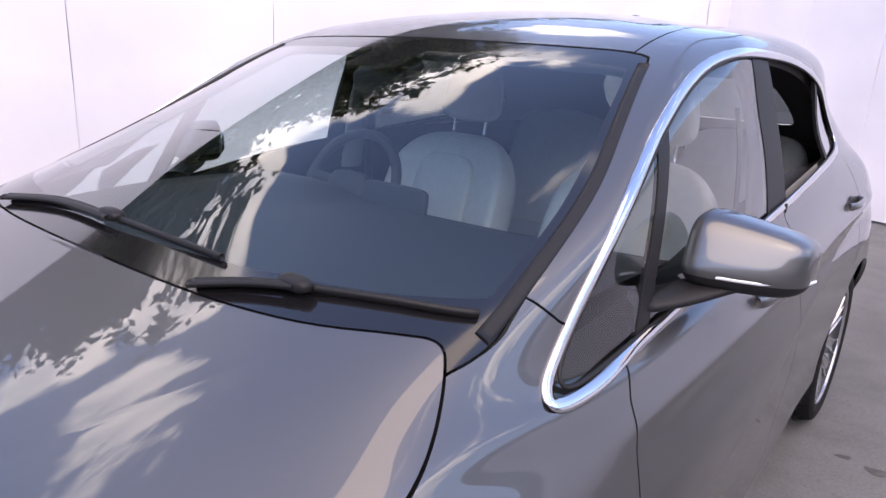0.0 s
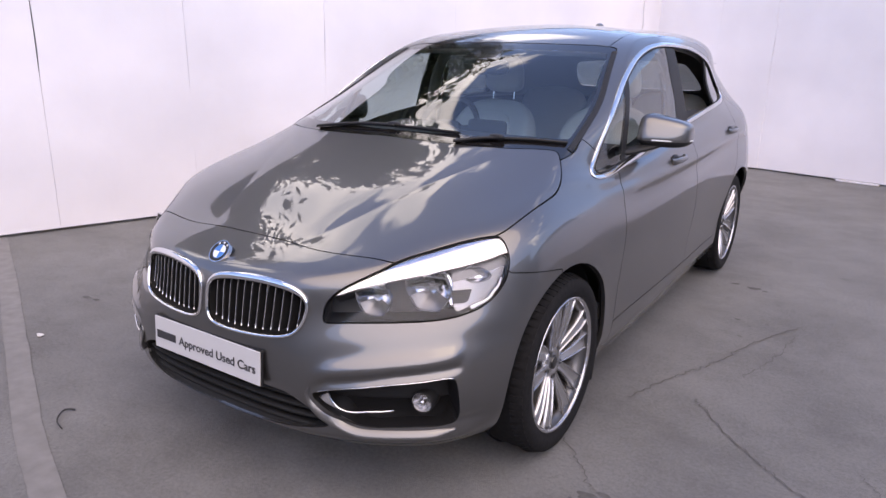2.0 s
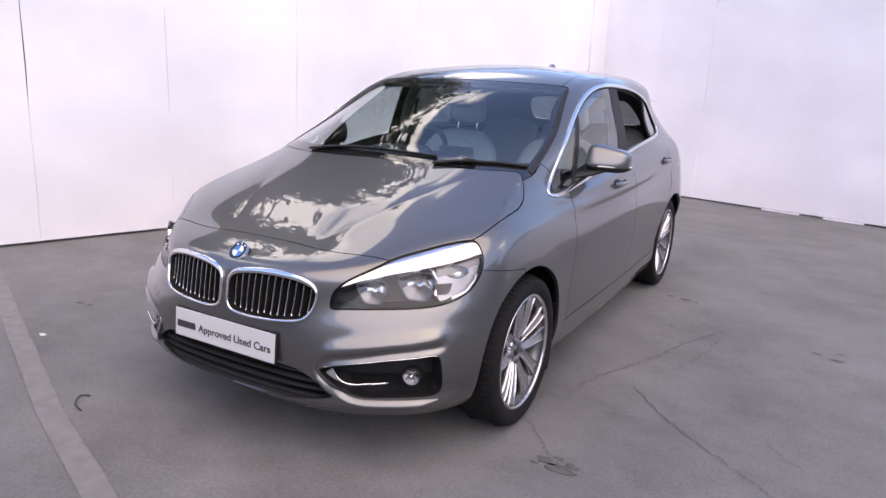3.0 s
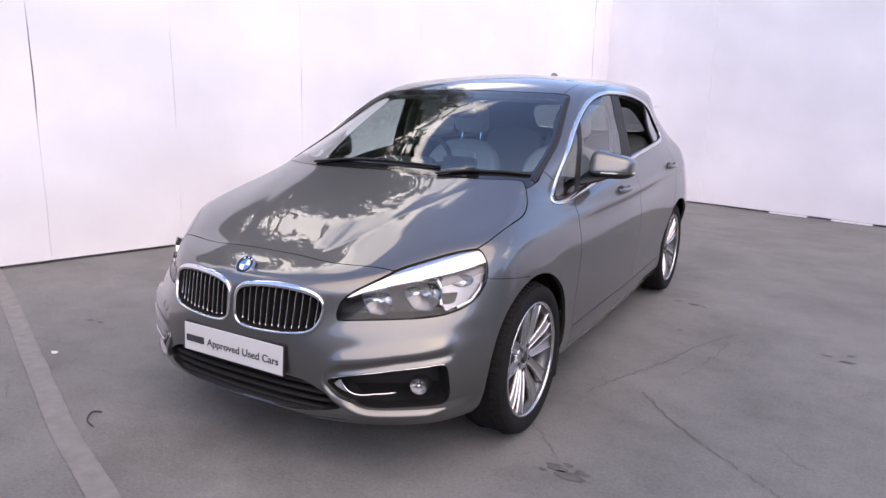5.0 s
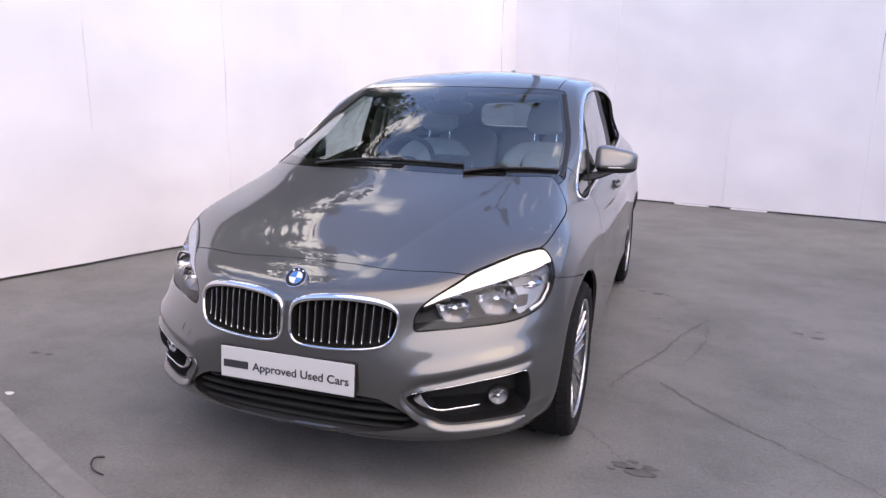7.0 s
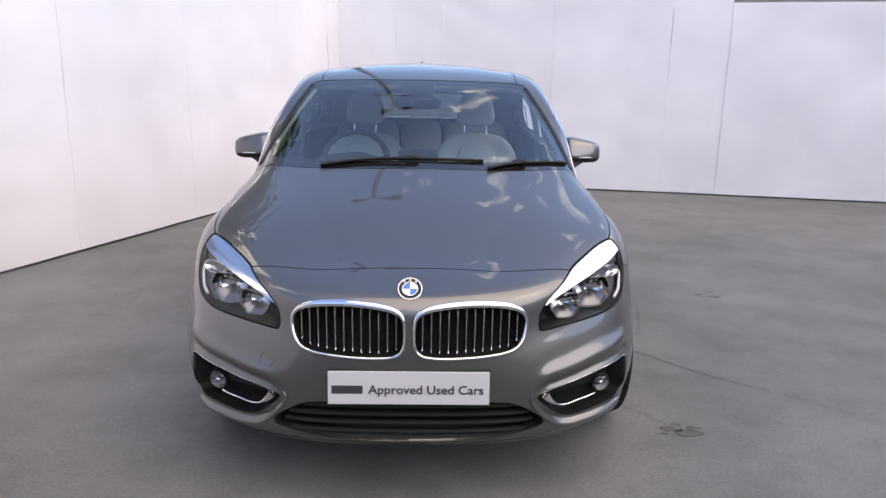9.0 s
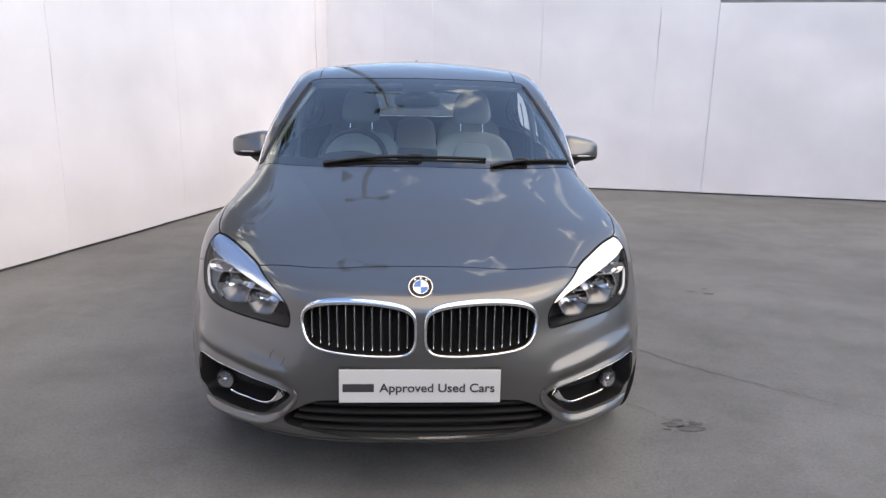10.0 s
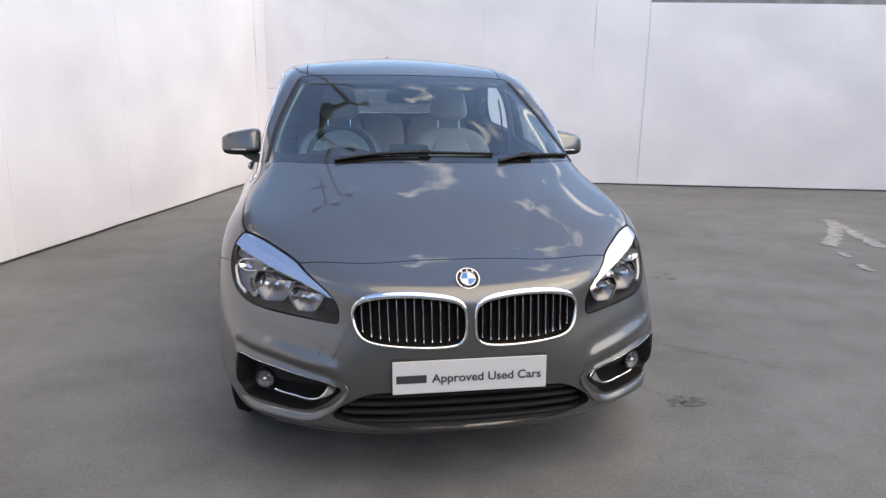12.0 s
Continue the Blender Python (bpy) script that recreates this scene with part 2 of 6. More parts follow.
# ---------------------------------------------------------------- mesh tools
def put(name, V, F, mat, parent=None, label="", smooth=True, N=None):
    """One mesh object from vertices and faces, under a thing or a part."""
    me = bpy.data.meshes.new(name)
    me.from_pydata([tuple(v) for v in V], [], [tuple(int(i) for i in f) for f in F])
    me.materials.append(mat)
    me.polygons.foreach_set("use_smooth", [smooth] * len(me.polygons))
    if N is not None:
        me.normals_split_custom_set_from_vertices([tuple(n) for n in N])
    me.update()
    ob = new(name, me)
    ob.parent = parent
    if label:
        tagged(ob, label)
    return ob


def part(name, bm, mat, parent=None, label="", smooth=True):
    me = bpy.data.meshes.new(name)
    bm.to_mesh(me)
    bm.free()
    me.materials.append(mat)
    me.polygons.foreach_set("use_smooth", [smooth] * len(me.polygons))
    ob = new(name, me)
    ob.parent = parent
    if label:
        tagged(ob, label)
    return ob


def thing(name, label, category, group="", kind="", at=(0, 0, 0)):
    ob = new(name)
    ob.location = at
    return tagged(ob, label, category, group, kind)


def sharp(ob, angle=35):
    """Splits the shading at edges sharper than the angle."""
    bm = bmesh.new()
    bm.from_mesh(ob.data)
    for e in bm.edges:
        if len(e.link_faces) == 2 and e.calc_face_angle(0) > radians(angle):
            e.smooth = False
    bm.to_mesh(ob.data)
    bm.free()
    return ob


def box_bm(size, at=(0, 0, 0), bevel=0.0, segments=2, turn=None):
    bm = bmesh.new()
    bmesh.ops.create_cube(bm, size=1)
    bmesh.ops.scale(bm, vec=size, verts=bm.verts)
    if bevel:
        bmesh.ops.bevel(bm, geom=bm.edges[:], offset=bevel, segments=segments, profile=0.5, affect="EDGES")
    if turn is not None:
        bmesh.ops.transform(bm, matrix=turn, verts=bm.verts)
    bmesh.ops.translate(bm, vec=at, verts=bm.verts)
    return bm


def spline(knots, values, at):
    """Natural cubic through the values at the knots, read off at the places 'at'."""
    knots, values, at = np.asarray(knots, float), np.asarray(values, float), np.asarray(at, float)
    n, h = len(knots), np.diff(knots)
    A, B = np.eye(n), np.zeros((n,) + values.shape[1:])
    for i in range(1, n - 1):
        A[i, i - 1], A[i, i], A[i, i + 1] = h[i - 1], 2 * (h[i - 1] + h[i]), h[i]
        B[i] = 6 * ((values[i + 1] - values[i]) / h[i] - (values[i] - values[i - 1]) / h[i - 1])
    M = np.linalg.solve(A, B.reshape(n, -1)).reshape(B.shape)
    k = np.clip(np.searchsorted(knots, at) - 1, 0, n - 2)
    sh = (len(at),) + (1,) * (values.ndim - 1)
    a, b, hk = (knots[k + 1] - at).reshape(sh), (at - knots[k]).reshape(sh), h[k].reshape(sh)
    return (M[k] * a ** 3 + M[k + 1] * b ** 3) / (6 * hk) + (values[k] / hk - M[k] * hk / 6) * a + (values[k + 1] / hk - M[k + 1] * hk / 6) * b


def rounded(points, rounds=3):
    """A closed outline with its corners cut round."""
    P = np.asarray(points, float)
    for _ in range(rounds):
        Q = np.roll(P, -1, axis=0)
        P = np.stack([0.75 * P + 0.25 * Q, 0.25 * P + 0.75 * Q], 1).reshape(-1, P.shape[1])
    return P


def inside(poly, P):
    """Signed distance of the places P (n, 2) from a closed outline, negative inside."""
    best, odd = np.full(len(P), 1e9), np.zeros(len(P), bool)
    for a, b in zip(poly, np.roll(poly, -1, axis=0)):
        e, w = b - a, P - a
        t = np.clip((w @ e) / max(e @ e, 1e-12), 0, 1)
        best = np.minimum(best, ((w - t[:, None] * e) ** 2).sum(1))
        cross = (a[1] > P[:, 1]) != (b[1] > P[:, 1])
        with np.errstate(divide="ignore", invalid="ignore"):
            xs = (b[0] - a[0]) * (P[:, 1] - a[1]) / (b[1] - a[1]) + a[0]
        odd ^= cross & (P[:, 0] < xs)
    return np.where(odd, -1, 1) * np.sqrt(best)


class Skin:
    """Triangles with smooth normals that can be parted along the zero line of a field."""

    def __init__(self, V, N, F):
        self.V, self.N, self.F = V, N, F

    def trim(self):
        used = np.unique(self.F)
        back = np.zeros(len(self.V), int)
        back[used] = np.arange(len(used))
        return Skin(self.V[used], self.N[used], back[self.F] if len(self.F) else self.F)

    def split(self, d):
        V, N, F = self.V, self.N, self.F
        d = np.where(np.abs(d) < 1e-5, 1e-5, d)
        s = d[F] < 0
        c = s.sum(1)
        ins, outs = [F[c == 3]], [F[c == 0]]
        mixed = F[(c == 1) | (c == 2)]
        if len(mixed):
            sm = d[mixed] < 0
            lone = np.where(sm.sum(1) == 1, sm.argmax(1), (~sm).argmax(1))
            r = np.arange(len(mixed))
            a, b, e = mixed[r, lone], mixed[r, (lone + 1) % 3], mixed[r, (lone + 2) % 3]
            keys = np.concatenate([np.stack([a, b], 1), np.stack([a, e], 1)])
            keys.sort(axis=1)
            uniq, inv = np.unique(keys, axis=0, return_inverse=True)
            inv = inv.reshape(-1)
            t = (d[uniq[:, 0]] / (d[uniq[:, 0]] - d[uniq[:, 1]]))[:, None]
            nv = V[uniq[:, 0]] * (1 - t) + V[uniq[:, 1]] * t
            nn = N[uniq[:, 0]] * (1 - t) + N[uniq[:, 1]] * t
            nn /= np.linalg.norm(nn, axis=1)[:, None] + 1e-12
            pab, pae = inv[: len(r)] + len(V), inv[len(r):] + len(V)
            V, N = np.concatenate([V, nv]), np.concatenate([N, nn])
            tip = np.stack([a, pab, pae], 1)
            rest = np.concatenate([np.stack([pab, b, e], 1), np.stack([pab, e, pae], 1)])
            neg = d[a] < 0
            neg2 = np.concatenate([neg, neg])
            ins += [tip[neg], rest[~neg2]]
            outs += [tip[~neg], rest[neg2]]
        return Skin(V, N, np.concatenate(ins)).trim(), Skin(V, N, np.concatenate(outs)).trim()

    def cut(self, field, gap=0.0):
        """Inside and outside of the field, with a gap left between."""
        i, o = self.split(field(self.V) + gap)
        if gap:
            o = self.split(field(self.V) - gap)[1]
        return i, o

    def moved(self, d):
        return Skin(self.V + self.N * d, self.N, self.F)

    def mirrored(self):
        f = np.array([-1.0, 1, 1])
        return Skin(self.V * f, self.N * f, self.F[:, ::-1])

    def both(self):
        m = self.mirrored()
        return Skin(np.concatenate([self.V, m.V]), np.concatenate([self.N, m.N]), np.concatenate([self.F, m.F + len(self.V)]))

    def rim(self):
        """The open edges, as pairs of vertices, without those on the middle plane."""
        E = np.concatenate([self.F[:, [0, 1]], self.F[:, [1, 2]], self.F[:, [2, 0]]])
        key = np.sort(E, axis=1)
        _, first, count = np.unique(key, axis=0, return_index=True, return_counts=True)
        E = E[first[count == 1]]
        mid = np.abs(self.V[E][:, :, 0]).max(1) < 1e-6
        return E[~mid]

    def flanged(self, depth):
        """With a lip turned inwards all round its edge."""
        E = self.rim()
        if not len(E):
            return self
        a, b = self.V[E[:, 0]], self.V[E[:, 1]]
        n = (self.N[E[:, 0]] + self.N[E[:, 1]]) / 2
        side = np.cross(b - a, n)
        side /= np.linalg.norm(side, axis=1)[:, None] + 1e-12
        k = len(self.V)
        m = len(E)
        quad = np.concatenate([a, b, b - self.N[E[:, 1]] * depth, a - self.N[E[:, 0]] * depth])
        i = np.arange(m) + k
        tri = np.concatenate([np.stack([i + m, i, i + 3 * m], 1), np.stack([i + m, i + 3 * m, i + 2 * m], 1)])
        return Skin(np.concatenate([self.V, quad]), np.concatenate([self.N, side, side, side, side]), np.concatenate([self.F, tri]))

    def make(self, name, mat, parent, label="", lip=0.0):
        s = self.flanged(lip) if lip else self
        return put(name, s.V, s.F, mat, parent, label, N=s.N)


# ---------------------------------------------------------------- ground and walls
def flat_ground():
    bm = bmesh.new()
    bmesh.ops.create_grid(bm, x_segments=60, y_segments=60, size=150)
    return tagged(part("ground", bm, CONCRETE), "worn grey concrete yard with cracks and stains", "ground", kind="structure")


ground = flat_ground()


def ribbon(name, points, width, mat, label, category, z=0.004, wobble=0.0, seed=1, ragged=0.45):
    """A flat mark on the ground along a line, with an uneven edge."""
    rng = random.Random(seed)
    P = np.array(points, float)
    P = spline(range(len(P)), P, np.linspace(0, len(P) - 1, 14 * (len(P) - 1) + 1))
    T = np.gradient(P, axis=0)
    T /= np.linalg.norm(T, axis=1)[:, None]
    S = np.stack([-T[:, 1], T[:, 0]], 1)
    V, F = [], []
    for i, (p, s) in enumerate(zip(P, S)):
        mid = p + s * rng.uniform(-wobble, wobble)
        w0, w1 = width * rng.uniform(1 - ragged, 1 + ragged / 2) / 2, width * rng.uniform(1 - ragged, 1 + ragged / 2) / 2
        V += [(*(mid - s * w0), z), (*(mid + s * w1), z)]
        if i:
            F.append((2 * i - 2, 2 * i, 2 * i + 1, 2 * i - 1))
    return tagged(put(name, V, F, mat, None, smooth=False), label, category, kind="structure")


ribbon("ground_line", [(-5.2, .78), (-3.1, -.06), (-1.42, -.77), (-.70, -1.07), (-.24, -1.235), (.9, -1.66)], 0.10, LINEPAINT, "faded pale painted line on the concrete", "ground", 0.004, 0.002, 3, 0.07)
for seed, line in enumerate((
        [(1.47, 1.84), (1.32, 1.53), (1.22, 1.21), (1.14, .98), (1.07, .82), (.97, .54)],
        [(1.21, .68), (1.25, .64), (1.43, .42), (1.57, .30), (1.72, .17)],
        [(1.46, 1.71), (1.42, 1.36), (1.33, 1.02)],
        [(.80, .18), (.98, -.02), (1.08, -.15)])):
    ribbon("ground_crack", line, 0.006 if seed < 2 else 0.0038, CRACK, "thin dark crack in the concrete", "crack", 0.004, 0.012, seed)
for seed, line in enumerate((
        [(4.96, 3.78), (4.75, 3.1), (4.55, 2.5)],
        [(4.86, 3.5), (4.4, 2.95), (4.1, 2.62)],
        [(4.02, 2.35), (3.95, 2.2)],
        [(3.86, 1.95), (3.80, 1.75)])):
    ribbon("ground_paint_mark", line, 0.17 if seed < 2 else 0.08, MARKPAINT, "worn white paint patch on the concrete", "ground", 0.004 + 0.0006 * seed, 0.02, seed + 9)


def stain(points, sizes, seed):
    """Dark dried-in spots on the concrete, each an uneven flat blot."""
    rng = random.Random(seed)
    V, F = [], []
    for (px, py), size in zip(points, sizes):
        k, n = len(V), 16
        a0 = rng.uniform(0, 6.28)
        wave = [rng.uniform(0.45, 1.15) for _ in range(n)]
        V.append((px, py, 0.0022))
        for i in range(n):
            a = a0 + 6.2832 * i / n
            r = size * (wave[i] + wave[i - 1]) / 2
            V.append((px + 1.5 * r * math.cos(a), py + 0.75 * r * math.sin(a), 0.0022))
        F += [(k, k + 1 + i, k + 1 + (i + 1) % n) for i in range(n)]
    return tagged(put("ground_stain", V, F, STAIN, None, smooth=False), "dark dried stain on the concrete", "stain", kind="structure")


stain([(1.10, -.20), (1.17, -.23), (1.14, -.16), (1.20, -.19), (1.06, -.24)], [.040, .046, .018, .022, .014], 3)
stain([(1.02, 2.40), (1.13, 2.37), (1.20, 2.35)], [.026, .036, .018], 4)
stain([(1.31, 1.77), (1.16, 1.76), (1.22, 1.52)], [.009, .014, .010], 5)
stain([(1.98, 1.77), (2.08, 1.72), (2.10, 1.84)], [.024, .032, .018], 6)
stain([(-1.98, -.13), (-1.90, -.12)], [.032, .022], 7)
for seed, line in enumerate((
        [(1.84, 2.50), (1.94, 2.43), (2.06, 2.36)],
        [(2.05, 1.15), (2.12, 1.22), (2.20, 1.33)],
        [(1.74, .15), (1.90, .02), (2.06, -.14), (2.28, -.32)],
        [(1.83, .47), (1.90, .36), (1.98, .30)],
        [(-1.50, -.88), (-1.40, -.94), (-1.27, -1.0)])):
    ribbon("ground_crack", line, 0.0035, CRACK, "thin dark crack in the concrete", "crack", 0.004, 0.012, seed + 20)


def wall_run(name, a, b, joints, label, seed):
    """A straight wall from a to b (the face that is seen): a dark backing with white boards in front of it."""
    rng = random.Random(seed)
    a, b = Vector((*a, 0)), Vector((*b, 0))
    along = (b - a).normalized()
    out = Vector((along.y, -along.x, 0))
    turn = Matrix((along, -out, Vector((0, 0, 1)))).transposed().to_4x4()
    base = part(name, box_bm(((b - a).length, 0.10, 2.45), ((b - a).length / 2, 0.085, 1.225)), BACKING, smooth=False)
    base.matrix_world = Matrix.Translation(a) @ turn
    tagged(base, label, "wall", kind="structure")
    for (s0, s1, z0, z1) in joints:
        gap = rng.uniform(-0.0004, 0.0014)
        n, m = 20, 36
        V, F = [], []
        lean, tip = rng.uniform(-0.003, 0.003), rng.uniform(-0.006, 0.006)
        for layer in (0, 1):
            for i in range(n + 1):
                for j in range(m + 1):
                    s = s0 + gap + (s1 - s0 - 2 * gap) * i / n
                    z = z0 + (z1 - z0) * j / m
                    bend = 0.5 * noise.noise(Vector((s * 0.7, z * 0.7, 11.3 + seed)))
                    w = 0.014 * noise.noise(Vector((s * 1.1 + seed * 9, z * 1.2, 3.1))) + 0.016 * abs(noise.noise(Vector((s * 1.7 + z * 0.9 + bend, z * 1.5 - s * 0.6 - bend, 7.7 + seed)))) + 0.0035 * noise.noise(Vector((s * 5, z * 4, 2.2 + seed)))
                    edge = (0.026 if seed == 2 else 0.010) * (0.15 + 0.85 * min(1.0, max(0.0, (z - 0.7) / 0.6))) * max(0.0, noise.noise(Vector((s0 * 7.0, z * 1.7, i and 5.0 or 1.0))) - 0.12) * (-1 if i else 1)
                    V.append((s + (edge if i in (0, n) else 0), -w - lean * (i / n - 0.5) - tip + (0.018 if layer else 0.0), z))
        k = (n + 1) * (m + 1)
        for i in range(n):
            for j in range(m):
                q = i * (m + 1) + j
                F.append((q, q + m + 1, q + m + 2, q + 1))
                F.append((k + q, k + q + 1, k + q + m + 2, k + q + m + 1))
        for i in range(n):
            q = i * (m + 1)
            F += [(q, k + q, k + q + m + 1, q + m + 1), (q + m, q + m + m + 1, k + q + m + m + 1, k + q + m)]
        for j in range(m):
            q = n * (m + 1) + j
            F += [(j, j + 1, k + j + 1, k + j), (q, k + q, k + q + 1, q + 1)]
        sharp(put("board", V, F, WALLPAINT, base), 40)
    if name == "wall_north":
        part("fascia", box_bm((5.85, 0.08, 0.5), (8.32, 0.12, 2.75), 0.004, 1), BACKING, base, "dark grey fascia above the boards", smooth=False)
        for s0, s1 in ((2.50, 2.95), (3.22, 3.66)):
            part("foot_strip", box_bm((s1 - s0, 0.03, 0.02), ((s0 + s1) / 2, -0.035, 0.011), 0.003, 1), WALLPAINT, base, "loose white strip at the foot of the wall", smooth=False)
    return base


CORNER = (-1.27, 7.68)
west = [0, 1.4, 2.9, 4.3, 5.8, 7.25, 8.33, 9.60, 11.15, 12.77, 14.34, 14.72]
wall_run("wall_west", (-5.785, -6.33), CORNER, [(p, q, 0.022, 2.85) for p, q in zip(west, west[1:])], "white painted board wall with upright joints", 2)
north = [0.87, 1.56, 3.11, 4.66, 5.40]
wall_run("wall_north", CORNER, (9.5, 5.19), [(-0.02, 0.87, 0.022, 1.28), (-0.02, 0.87, 1.285, 2.85)] + [(p, q, 0.022, 2.85) for p, q in zip(north, north[1:])] + [(5.40, 7.93, 0.022, 2.52), (7.93, 11.1, 0.022, 2.52)], "white painted board wall with upright joints", 5)



def unseen_wall(name, a, b, height):
    """A plain wall with a coping, closing the yard away from the car; unseen, added to darken bumper reflections."""
    a, b = Vector((*a, 0)), Vector((*b, 0))
    along = (b - a).normalized()
    turn = Matrix((along, Vector((-along.y, along.x, 0)), Vector((0, 0, 1)))).transposed().to_4x4()
    long = (b - a).length
    wall = part(name, box_bm((long, 0.25, height), (long / 2, 0, height / 2)), UNSEENWALL, smooth=False)
    wall.matrix_world = Matrix.Translation(a) @ turn
    part("coping", box_bm((long, 0.34, 0.07), (long / 2, 0, height + 0.035), 0.01, 1), BACKING, wall, smooth=False)
    return tagged(wall, "unseen plain grey wall added to darken reflections in the car", "wall", kind="structure")


unseen_wall("unseen_wall_west", (-8.35, -14.2), (-5.90, -6.42), 3.6)
unseen_wall("unseen_wall_south", (-8.4, -14.3), (13.2, -14.3), 4.5)
unseen_wall("unseen_wall_east", (13.3, -14.3), (13.3, 4.6), 4.3)
unseen_wall("unseen_wall_north", (9.62, 5.22), (13.2, 4.45), 2.8)

